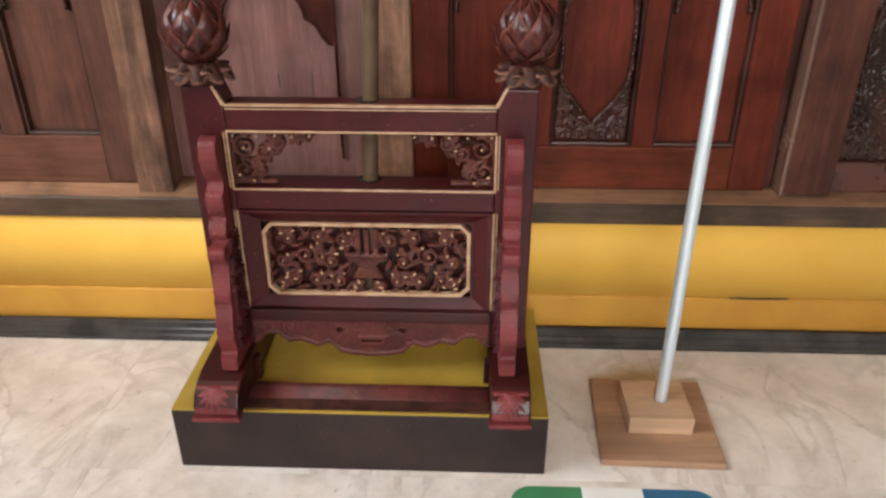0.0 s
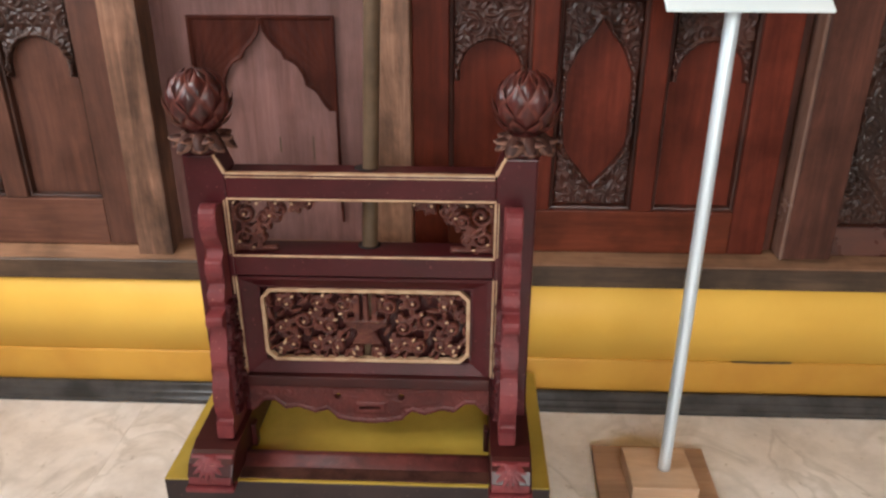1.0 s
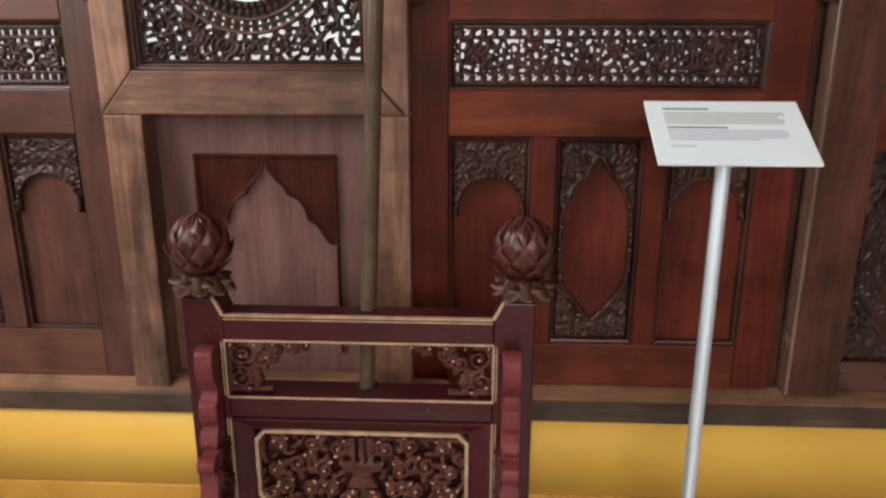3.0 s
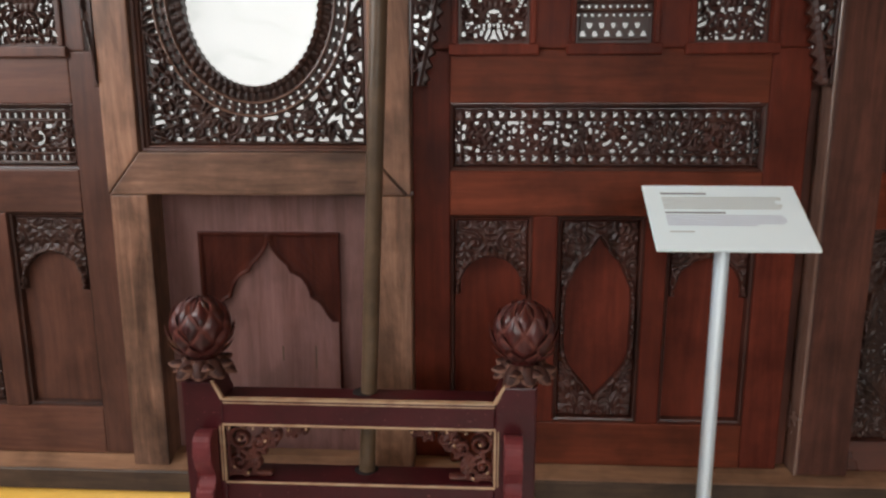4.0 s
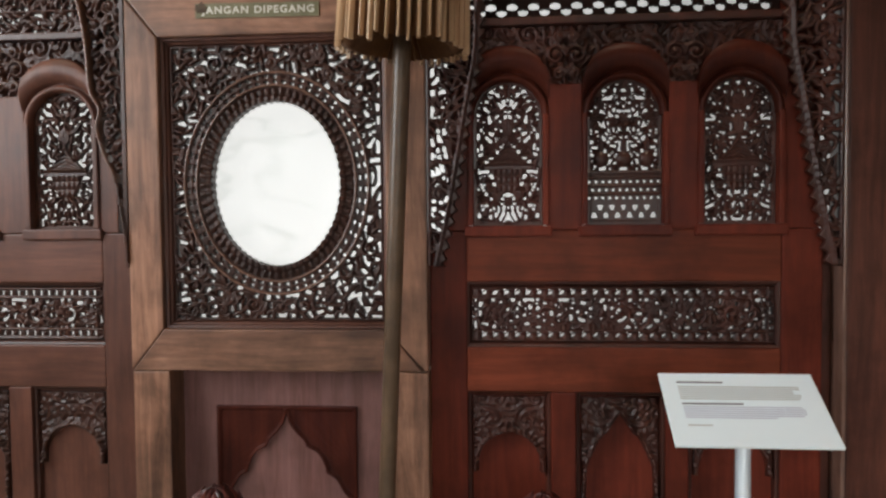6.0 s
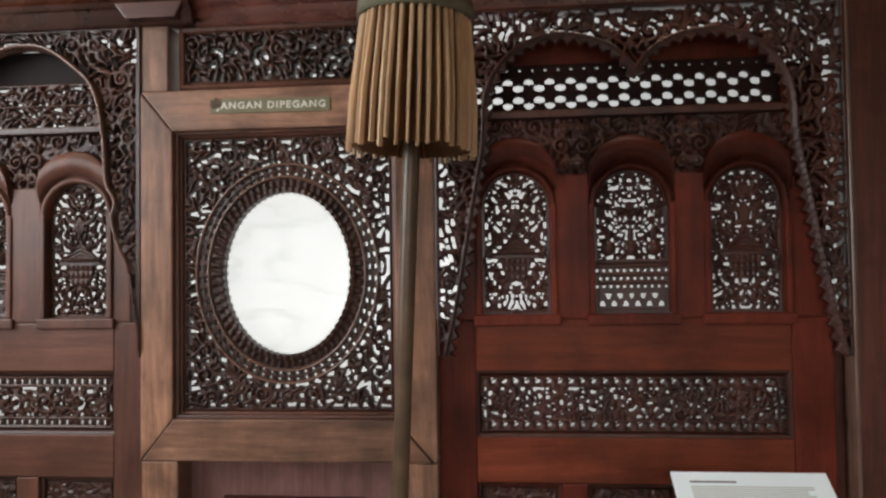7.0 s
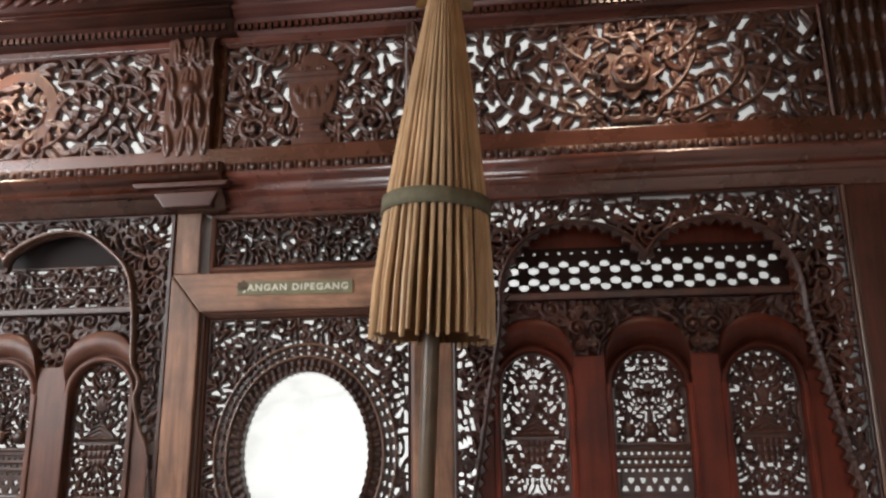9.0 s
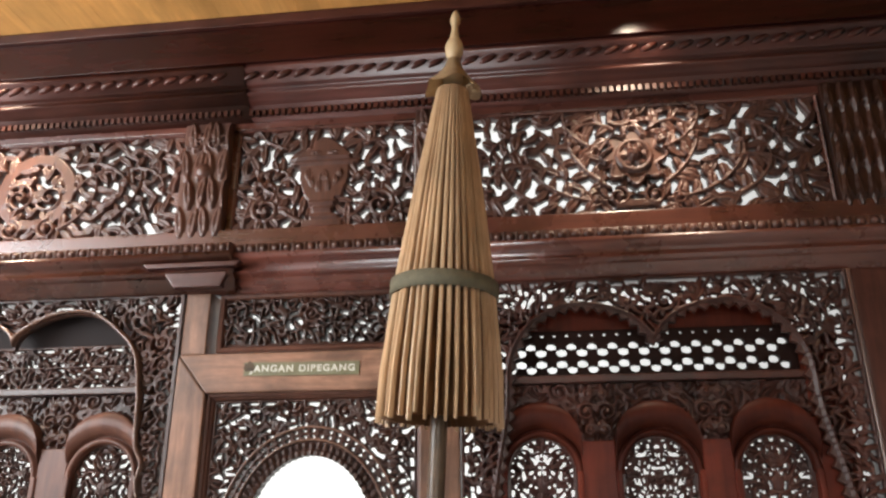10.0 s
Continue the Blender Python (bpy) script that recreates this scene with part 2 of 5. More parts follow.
def glow_backdrop_material():
    """White, faintly grey-veined backdrop behind the partition, made to glow as if daylit."""
    mat, tree, shader = base_material("glowing_backdrop", 0.9)
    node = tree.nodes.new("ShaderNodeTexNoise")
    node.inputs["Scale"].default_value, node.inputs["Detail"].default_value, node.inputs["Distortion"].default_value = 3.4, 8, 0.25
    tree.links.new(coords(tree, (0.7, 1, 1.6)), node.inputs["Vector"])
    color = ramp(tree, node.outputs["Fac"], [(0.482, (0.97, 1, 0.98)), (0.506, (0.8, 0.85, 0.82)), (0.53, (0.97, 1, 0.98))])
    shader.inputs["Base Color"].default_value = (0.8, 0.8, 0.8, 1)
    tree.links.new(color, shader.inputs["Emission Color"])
    # dimming put into the glow: low down, at the top and towards +x
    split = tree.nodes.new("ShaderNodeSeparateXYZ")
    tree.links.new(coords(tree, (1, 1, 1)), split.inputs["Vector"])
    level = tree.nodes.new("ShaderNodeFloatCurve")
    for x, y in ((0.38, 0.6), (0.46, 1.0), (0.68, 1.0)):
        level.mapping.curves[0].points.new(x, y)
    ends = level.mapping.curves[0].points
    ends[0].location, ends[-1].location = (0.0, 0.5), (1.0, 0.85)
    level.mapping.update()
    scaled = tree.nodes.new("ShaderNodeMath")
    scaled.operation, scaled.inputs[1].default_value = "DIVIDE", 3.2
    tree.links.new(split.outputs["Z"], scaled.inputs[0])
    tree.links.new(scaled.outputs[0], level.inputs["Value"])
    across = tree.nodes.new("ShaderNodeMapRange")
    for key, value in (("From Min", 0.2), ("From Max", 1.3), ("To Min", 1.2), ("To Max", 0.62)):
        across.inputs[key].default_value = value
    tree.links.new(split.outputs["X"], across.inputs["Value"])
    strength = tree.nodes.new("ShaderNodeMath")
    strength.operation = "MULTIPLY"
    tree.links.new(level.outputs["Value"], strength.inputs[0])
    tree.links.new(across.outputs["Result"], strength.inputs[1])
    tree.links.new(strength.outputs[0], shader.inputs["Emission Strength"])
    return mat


# near-black that paints in the shade behind the left arch and in pole holes
RECESS_SHADE = paint("painted_recess_shade", (0.012, 0.006, 0.005), (0.008, 0.004, 0.004), 0.8, 10)
STEEL, MARBLE, BACKDROP_GLOW = steel_material(), marble_material(), glow_backdrop_material()


# ---------------- mesh tools ----------------
def thing(name, at, label, category, group="", kind=""):
    ob = new(name)
    ob.location = at
    ob.empty_display_size = 0.05
    return tagged(ob, label, category, group, kind)


def part(name, bm, material, parent=None, label=""):
    """Links a bmesh or a mesh, in world coordinates, as one object under a thing or a part."""
    data = bm
    if isinstance(bm, bmesh.types.BMesh):
        data = bpy.data.meshes.new(name)
        bmesh.ops.recalc_face_normals(bm, faces=bm.faces)
        bm.to_mesh(data)
        bm.free()
    if not data.materials:
        data.materials.append(material)
    ob = new(name, data)
    if parent:
        ob.parent = parent
        ob.matrix_parent_inverse = Matrix.Translation(-parent.location) if parent.type == "EMPTY" else Matrix.Identity(4)
    return tagged(ob, label)


def smooth(bm, angle=35):
    for f in bm.faces:
        f.smooth = True
    for e in bm.edges:
        if len(e.link_faces) == 2 and e.calc_face_angle(0) > radians(angle):
            e.smooth = False
    return bm


def slab(x0, x1, y0, y1, z0, z1, bevel=0.003, bm=None):
    """A block with softened edges."""
    own = bmesh.new()
    bmesh.ops.create_cube(own, size=1, matrix=Matrix.LocRotScale(((x0 + x1) / 2, (y0 + y1) / 2, (z0 + z1) / 2), None, (abs(x1 - x0), abs(y1 - y0), abs(z1 - z0))))
    if bevel:
        bmesh.ops.bevel(own, geom=own.edges[:], offset=bevel, segments=2, profile=0.6, affect="EDGES")
    if bm is None:
        return own
    data = bpy.data.meshes.new("joined")
    own.to_mesh(data)
    own.free()
    bm.from_mesh(data)
    bpy.data.meshes.remove(data)
    return bm


def prism(points, lo, hi, axis="x", bevel=0.0, bm=None):
    """A closed outline pushed along an axis. Points are (y, z) for x, (x, z) for y, (x, y) for z."""
    own = bm or bmesh.new()
    put = {"x": lambda a, b, c: (c, a, b), "y": lambda a, b, c: (a, c, b), "z": lambda a, b, c: (a, b, c)}[axis]
    low = [own.verts.new(put(a, b, lo)) for a, b in points]
    high = [own.verts.new(put(a, b, hi)) for a, b in points]
    caps = [own.faces.new(low), own.faces.new(high[::-1])]
    n = len(points)
    for i in range(n):
        own.faces.new((low[i], high[i], high[(i + 1) % n], low[(i + 1) % n]))
    if bevel:
        edges = [e for f in caps for e in f.edges]
        bmesh.ops.bevel(own, geom=edges, offset=bevel, segments=2, profile=0.6, affect="EDGES")
    return own


def rect_frame(x0, x1, z0, z1, profile, rise=1.0):
    """A mitred moulding round an opening. profile: (distance outwards from the opening, y), from inside to outside and back."""
    bm = bmesh.new()
    rings = []
    for d, y in profile:
        rings.append([bm.verts.new(p) for p in ((x0 - d, y, z0 - d * rise), (x1 + d, y, z0 - d * rise), (x1 + d, y, z1 + d * rise), (x0 - d, y, z1 + d * rise))])
    for a, b in zip(rings, rings[1:] + rings[:1]):
        for i in range(4):
            bm.faces.new((a[i], a[(i + 1) % 4], b[(i + 1) % 4], b[i]))
    return bm


def lathe(points, steps=24, centre=(0, 0)):
    """A turned shape round the z axis from (radius, z) points."""
    bm = bmesh.new()
    rings = []
    for r, z in points:
        rings.append([bm.verts.new((centre[0] + r * math.cos(2 * math.pi * i / steps), centre[1] + r * math.sin(2 * math.pi * i / steps), z)) for i in range(steps)])
    for a, b in zip(rings, rings[1:]):
        for i in range(steps):
            bm.faces.new((a[i], a[(i + 1) % steps], b[(i + 1) % steps], b[i]))
    bm.faces.new(rings[0][::-1])
    bm.faces.new(rings[-1])
    return smooth(bm, 40)


# ---------------- carving ----------------
def poly_distance(X, Z, poly, closed=True):
    """Distance to a polyline, the length along it of the nearest point, and whether a point lies inside."""
    pts = np.array(poly, float)
    best, along, inside, run = np.full(X.shape, 9.0), np.zeros(X.shape), np.zeros(X.shape, bool), 0.0
    n = len(pts)
    for i in range(n if closed else n - 1):
        (ax, az), (bx, bz) = pts[i], pts[(i + 1) % n]
        dx, dz = bx - ax, bz - az
        length = math.hypot(dx, dz) + 1e-9
        t = np.clip(((X - ax) * dx + (Z - az) * dz) / length**2, 0, 1)
        d = np.hypot(X - ax - t * dx, Z - az - t * dz)
        near = d < best
        best, along = np.where(near, d, best), np.where(near, run + t * length, along)
        inside ^= ((az > Z) != (bz > Z)) & (X < (bx - ax) * (Z - az) / (bz - az + 1e-12) + ax)
        run += length
    return best, along, inside


def curve_through(points, steps=8):
    """A smooth line through control points."""
    p = [points[0]] + list(points) + [points[-1]]
    out = []
    for i in range(1, len(p) - 2):
        a, b, c, d = (np.array(q, float) for q in p[i - 1 : i + 3])
        for k in range(steps):
            t = k / steps
            out.append(tuple(0.5 * (2 * b + (c - a) * t + (2 * a - 5 * b + 4 * c - d) * t * t + (3 * b - a - 3 * c + d) * t**3)))
    out.append(tuple(points[-1]))
    return out


class Carving:
    """Carved work over a rectangle: S is how deep inside the wood a spot lies, H how proud it stands."""

    def __init__(self, x0, x1, z0, z1, seed, res=0.003):
        self.rng = np.random.RandomState(seed)
        nx, nz = max(4, int(round((x1 - x0) / res))) + 1, max(4, int(round((z1 - z0) / res))) + 1
        self.x, self.z = np.linspace(x0, x1, nx), np.linspace(z0, z1, nz)
        self.X, self.Z = np.meshgrid(self.x, self.z)
        self.S, self.H = np.full(self.X.shape, -0.03), np.zeros(self.X.shape)
        self.allow = np.ones(self.X.shape, bool)
        self.box, self.res, self.leaf_width = (x0, x1, z0, z1), res, (0.26, 0.38)

    def stamp(self, x, z, r, h):
        m = r + 0.02
        i0, i1 = np.searchsorted(self.x, (x - m, x + m))
        j0, j1 = np.searchsorted(self.z, (z - m, z + m))
        if i0 >= i1 or j0 >= j1:
            return
        d2 = (self.x[None, i0:i1] - x) ** 2 + (self.z[j0:j1, None] - z) ** 2
        d = np.sqrt(d2)
        view, high = self.S[j0:j1, i0:i1], self.H[j0:j1, i0:i1]
        np.maximum(view, r - d, out=view)
        np.maximum(high, np.where(d < r, h * (0.3 + 0.7 * np.sqrt(np.clip(1 - d2 / r**2, 0, 1))), 0), out=high)

    def stroke(self, points, radii, heights):
        for (x, z), r, h in zip(points, radii, heights):
            self.stamp(x, z, r, h)

    def leaf(self, x, z, angle, length, width, bend, h):
        n = max(5, int(length / (0.7 * self.res)))
        pts, rad, hts = [], [], []
        for k in range(n):
            t = k / (n - 1)
            pts.append((x, z))
            rad.append(max(0.0016, width / 2 * math.sin(math.pi * (0.12 + 0.86 * t)) ** 0.8))
            hts.append(h * (0.6 + 0.4 * math.sin(math.pi * t)))
            x, z, angle = x + math.cos(angle) * length / n, z + math.sin(angle) * length / n, angle + bend / n
        self.stroke(pts, rad, hts)
        if width > 0.0115:
            self.vein(pts[n // 6 : -n // 5], 0.13 * width, 0.68 * h)

    def vein(self, points, r, cap):
        """A groove along a leaf, cut down to a height."""
        for x, z in points:
            i0, i1 = np.searchsorted(self.x, (x - r, x + r))
            j0, j1 = np.searchsorted(self.z, (z - r, z + r))
            if i0 < i1 and j0 < j1:
                near = (self.x[None, i0:i1] - x) ** 2 + (self.z[j0:j1, None] - z) ** 2 < r * r
                view = self.H[j0:j1, i0:i1]
                view[near] = np.minimum(view[near], cap)

    def scroll(self, x, z, R, turn, start, h, width=0.008, leaves=4):
        pts, rad, hts = [], [], []
        n = max(14, int(R * 9 / self.res))
        for k in range(n):
            t = k / n
            a, r = start + turn * t * 3.3 * math.pi, R * (1 - 0.86 * t)
            pts.append((x + r * math.cos(a), z + r * math.sin(a)))
            rad.append(width / 2 * (1.1 - 0.45 * t))
            hts.append(h * (0.75 + 0.25 * t))
        self.stroke(pts, rad, hts)
        self.stamp(x, z, width * 0.62, h * 1.15)
        for k in range(leaves):
            a = start + turn * (0.3 + 0.95 * k)
            r = R * (1 - 0.86 * (0.3 + 0.95 * k) / (3.3 * math.pi))
            self.leaf(x + r * math.cos(a), z + r * math.sin(a), a + turn * 0.75, R * self.rng.uniform(0.7, 1.15), width * 1.5, -turn * 1.2, h * 0.85)

    def frond(self, x, z, angle, length, bend, h, width=0.011, leaflet=0.036):
        """A curved acanthus stem with leaflets to both sides, shrinking towards its curled tip."""
        n = max(8, int(length / (0.7 * self.res)))
        pts, rad, hts, next_leaf, side = [], [], [], 0.08, 1
        for k in range(n):
            t = k / (n - 1)
            pts.append((x, z))
            rad.append(width / 2 * (1.15 - 0.6 * t))
            hts.append(h * (0.85 + 0.15 * math.sin(math.pi * t)))
            if t > next_leaf:
                size = leaflet * (1.15 - 0.55 * t) * self.rng.uniform(0.85, 1.2)
                self.leaf(x, z, angle + side * 0.75, size, size * 0.56, side * 0.9, h * 0.9)
                next_leaf, side = next_leaf + 0.5 * leaflet / length, -side
            x, z = x + math.cos(angle) * length / n, z + math.sin(angle) * length / n
            angle += bend / n * (0.4 + 1.2 * t)
        self.stroke(pts, rad, hts)
        self.stamp(x, z, width * 0.8, h * 1.1)

    def line(self, points, width, h):
        pts, last = [], None
        for p in points:
            if last is not None:
                n = max(1, int(math.dist(p, last) / (0.6 * self.res)))
                pts += [(last[0] + (p[0] - last[0]) * k / n, last[1] + (p[1] - last[1]) * k / n) for k in range(n)]
            last = p
        pts.append(last)
        self.stroke(pts, [width / 2] * len(pts), [h] * len(pts))

    def fill(self, gap, size, h, scrolls=0.35, limit=900):
        """Tendrils and leaves until no opening wider than twice the gap is left."""
        rng = self.rng
        for _ in range(limit):
            free = np.argwhere((self.S < -gap) & self.allow)
            if not len(free):
                break
            j, i = free[rng.randint(len(free))]
            x, z, hh = self.x[i], self.z[j], h * rng.uniform(0.7, 1.1)
            room = -self.S[j, i]
            if room > size * 0.55 and rng.rand() < scrolls + 0.3:
                self.scroll(x, z, min(room, size) * rng.uniform(0.75, 1.0), rng.choice((-1, 1)), rng.uniform(0, 6.28), hh, size * 0.3)
            else:
                flow = 6.0 * noise.noise(Vector((x * 9, z * 9, 0.37 * self.box[0]))) + rng.uniform(-0.5, 0.5)
                length = size * rng.uniform(0.9, 1.5)
                self.leaf(x - 0.5 * length * math.cos(flow), z - 0.5 * length * math.sin(flow), flow, length, size * rng.uniform(*self.leaf_width), rng.uniform(-1.4, 1.4), hh)
        return self

    def mirror(self):
        n = self.S.shape[1] // 2
        for field in (self.S, self.H):
            field[:, -n:] = field[:, :n][:, ::-1]
        return self

    def solid(self, inside, h):
        """Raise an area of plain wood; inside is a signed depth."""
        np.maximum(self.S, inside, out=self.S)
        np.maximum(self.H, np.where(inside > 0, h, 0), out=self.H)
        return self

    def cut(self, inside):
        """Keep only what lies inside a signed depth."""
        np.minimum(self.S, inside, out=self.S)
        return self

    def border(self, width, h):
        x0, x1, z0, z1 = self.box
        edge = np.minimum(np.minimum(self.X - x0, x1 - self.X), np.minimum(self.Z - z0, z1 - self.Z))
        return self.solid(width - edge, h)

    def mesh(self, name, y, thick, material, pierced=True, flip=None):
        """y: the plane of the ground; the work stands proud of it towards -y and is thick behind it. flip: mirror in x about this."""
        nz, nx = self.X.shape
        S, H = self.S, self.H
        if pierced:
            keep = np.maximum.reduce([S[:-1, :-1], S[1:, :-1], S[:-1, 1:], S[1:, 1:]]) > 0
            gz, gx = np.gradient(S, self.z[1] - self.z[0], self.x[1] - self.x[0])
            g = np.hypot(gx, gz) + 1e-6
            push = np.where(S < 0, np.clip(-S / np.maximum(g, 0.4), 0, 1.2 * self.res), 0)
            PX, PZ = self.X + push * gx / g, self.Z + push * gz / g
        else:
            keep = np.minimum.reduce([S[:-1, :-1], S[1:, :-1], S[:-1, 1:], S[1:, 1:]]) > -8
            PX, PZ = self.X, self.Z
        jj, ii = np.nonzero(keep)
        a = jj * nx + ii
        quads = np.stack([a, a + 1, a + nx + 1, a + nx], 1)
        count = nz * nx
        edges = np.concatenate([quads[:, [0, 1]], quads[:, [1, 2]], quads[:, [2, 3]], quads[:, [3, 0]]])
        key = np.sort(edges, 1)
        key = key[:, 0] * count + key[:, 1]
        _, first, times = np.unique(key, return_index=True, return_counts=True)
        rim = edges[first[times == 1]]
        sides = np.stack([rim[:, 1], rim[:, 0], rim[:, 0] + count, rim[:, 1] + count], 1)
        faces = np.concatenate([quads, quads[:, ::-1] + count, sides])
        front = np.stack([PX.ravel(), y - H.ravel(), PZ.ravel()], 1)
        back = np.stack([PX.ravel(), np.full(count, y + thick), PZ.ravel()], 1)
        verts = np.concatenate([front, back])
        used = np.zeros(2 * count, bool)
        used[faces.ravel()] = True
        index = np.cumsum(used) - 1
        verts, faces = verts[used], index[faces]
        if flip is not None:
            verts[:, 0] = 2 * flip - verts[:, 0]
            faces = faces[:, ::-1]
        data = bpy.data.meshes.new(name)
        data.vertices.add(len(verts))
        data.vertices.foreach_set("co", verts.ravel())
        data.loops.add(faces.size)
        data.loops.foreach_set("vertex_index", faces.ravel().astype(np.int32))
        data.polygons.add(len(faces))
        data.polygons.foreach_set("loop_start", np.arange(0, faces.size, 4, dtype=np.int32))
        flags = np.zeros(len(faces), bool)
        flags[: len(quads)] = True
        data.update(calc_edges=True)
        data.validate()
        if len(data.polygons) == len(flags):
            data.polygons.foreach_set("use_smooth", flags)
        data.materials.append(material)
        return data


# ---------------- setting ----------------
CEIL = 3.172
floor = thing("floor", (0, -2.5, 0), "pale cream marble slab floor with grey veins", "floor", kind="structure")
part("floor_bed", slab(-3.2, 3.6, -5.2, 0.6, -0.12, -0.012, 0), PLASTER, floor)

plinth = thing("plinth", (0, 0, 0), "yellow painted plinth wall, shade painted into its lower band", "plinth", kind="structure")
part("upper_face", smooth(prism([(-0.021, 0.1695), (-0.038, 0.411), (0.2, 0.411), (0.2, 0.1695)], -3.0, 3.4), 20), YELLOW, plinth)
part("lower_band", smooth(prism([(-0.012, 0.0), (-0.014, 0.06), (-0.027, 0.163), (-0.024, 0.169), (0.2, 0.169), (0.2, 0.0)], -3.0, 3.4), 20), YELLOW_SHADED, plinth, "lower band with shade in its darker yellow")
part("crack", prism([(1.13, 0.1693), (1.2, 0.1673), (1.28, 0.1686), (1.3, 0.1715), (1.22, 0.17), (1.15, 0.1705)], -0.0285, -0.012, "y"), SCUFF, plinth, "dark crack along the ledge")
tagged(part("baseboard", smooth(prism([(-0.052, -0.002), (-0.052, 0.014), (-0.049, 0.017), (-0.043, 0.018), (-0.043, 0.032), (-0.04, 0.035), (-0.035, 0.036), (-0.035, 0.05), (-0.031, 0.056), (-0.024, 0.062), (-0.0245, -0.002)], -3.0, 3.4), 25), SKIRT), "black glossy stepped skirting along the plinth", "skirting", kind="structure")
sill = thing("sill", (0, 0, 0.39), "weathered dark timber sill under the carved partition", "sill", kind="structure")
part("sill_beam", prism([(-0.045, 0.4115), (-0.045, 0.466), (-0.04, 0.472), (0.1, 0.472), (0.1, 0.4115)], -3.0, 3.4), SILL_DARK, sill)
part("sill_board", prism([(-0.043, 0.4725), (-0.043, 0.477), (0.012, 0.497), (0.1, 0.497), (0.1, 0.4725)], -3.0, 3.4), SILL, sill)

# walls out of view, added white to bounce light round assumed openings
for name, box in (("wall_west", (-2.2, -2.1, -0.6, 0.5, 0, CEIL)), ("wall_west_far", (-2.2, -2.1, -5.2, -2.4, 0, CEIL)), ("wall_west_lintel", (-2.2, -2.1, -2.4, -0.6, 3.09, CEIL)), ("wall_west_apron", (-2.2, -2.1, -2.4, -0.6, 0.0, 1.55)), ("wall_east", (3.4, 3.5, -5.2, 0.5, 0, CEIL)), ("wall_south_west", (-3.0, -1.5, -5.2, -5.08, 0, CEIL)), ("wall_south_east", (2.1, 3.4, -5.2, -5.08, 0, CEIL)), ("wall_south_lintel", (-1.5, 2.1, -5.2, -5.08, 2.75, CEIL))):
    tagged(part(name, slab(*box, 0), PLASTER), "unseen plain white wall, added to bounce light", "wall", kind="structure")

ceiling = bmesh.new()
for k in range(54):
    slab(-3.0 + 0.12 * k, -3.0 + 0.12 * k + 0.1192, -5.1, -0.15, CEIL, CEIL + 0.03, 0, ceiling)
slab(-3.1, 3.5, -5.2, 0.5, CEIL + 0.035, CEIL + 0.1, 0, ceiling)
tagged(part("ceiling", ceiling, CEILING_WOOD), "ceiling of honey-coloured timber boards", "ceiling", kind="structure")

tagged(part("backdrop", slab(-2.4, 2.8, 0.3, 0.33, 0.6, CEIL, 0), BACKDROP_GLOW), "white backdrop made to glow behind the partition", "backdrop", kind="structure")
for x in (-2.42, 2.8):
    tagged(part("wall_north_return", slab(x, x + 0.05, 0.11, 0.5, 0.39, CEIL, 0), PLASTER), "plain white wall behind the partition", "wall", kind="structure")

tagged(part("wall_north", slab(-2.4, 2.75, 0.1005, 0.115, 0.4115, 1.225, 0.0), BROWN_UP), "plain timber backing of the partition", "wall", kind="structure")
# ---------------- partition ----------------
MID = -0.163     # the middle of the door: the left bay mirrors the right one
ARCH = curve_through([(0.245, 1.49), (0.27, 1.60), (0.296, 1.74), (0.32, 1.88), (0.342, 2.0), (0.353, 2.13), (0.403, 2.217), (0.49, 2.264), (0.58, 2.262), (0.65, 2.236), (0.69, 2.2), (0.7115, 2.165)])
ARCH_OGEE = curve_through([(0.224, 1.49), (0.246, 1.62), (0.259, 1.714), (0.282, 1.765), (0.302, 1.84), (0.294, 1.885), (0.317, 1.935), (0.327, 2.061), (0.351, 2.173), (0.406, 2.236), (0.493, 2.29), (0.6, 2.286), (0.69, 2.24), (0.7115, 2.195)])
ARCH, ARCH_OGEE = (half_arch + [(1.423 - x, z) for x, z in half_arch[-2::-1]] for half_arch in (ARCH, ARCH_OGEE))


def arched(X, Z, x0, x1, z0, top):
    """Signed depth inside a round-headed opening."""
    cx, r = (x0 + x1) / 2, (x1 - x0) / 2
    spring = top - r
    d = np.hypot(X - cx, np.maximum(Z - spring, 0))
    return np.minimum(r - d, Z - z0)


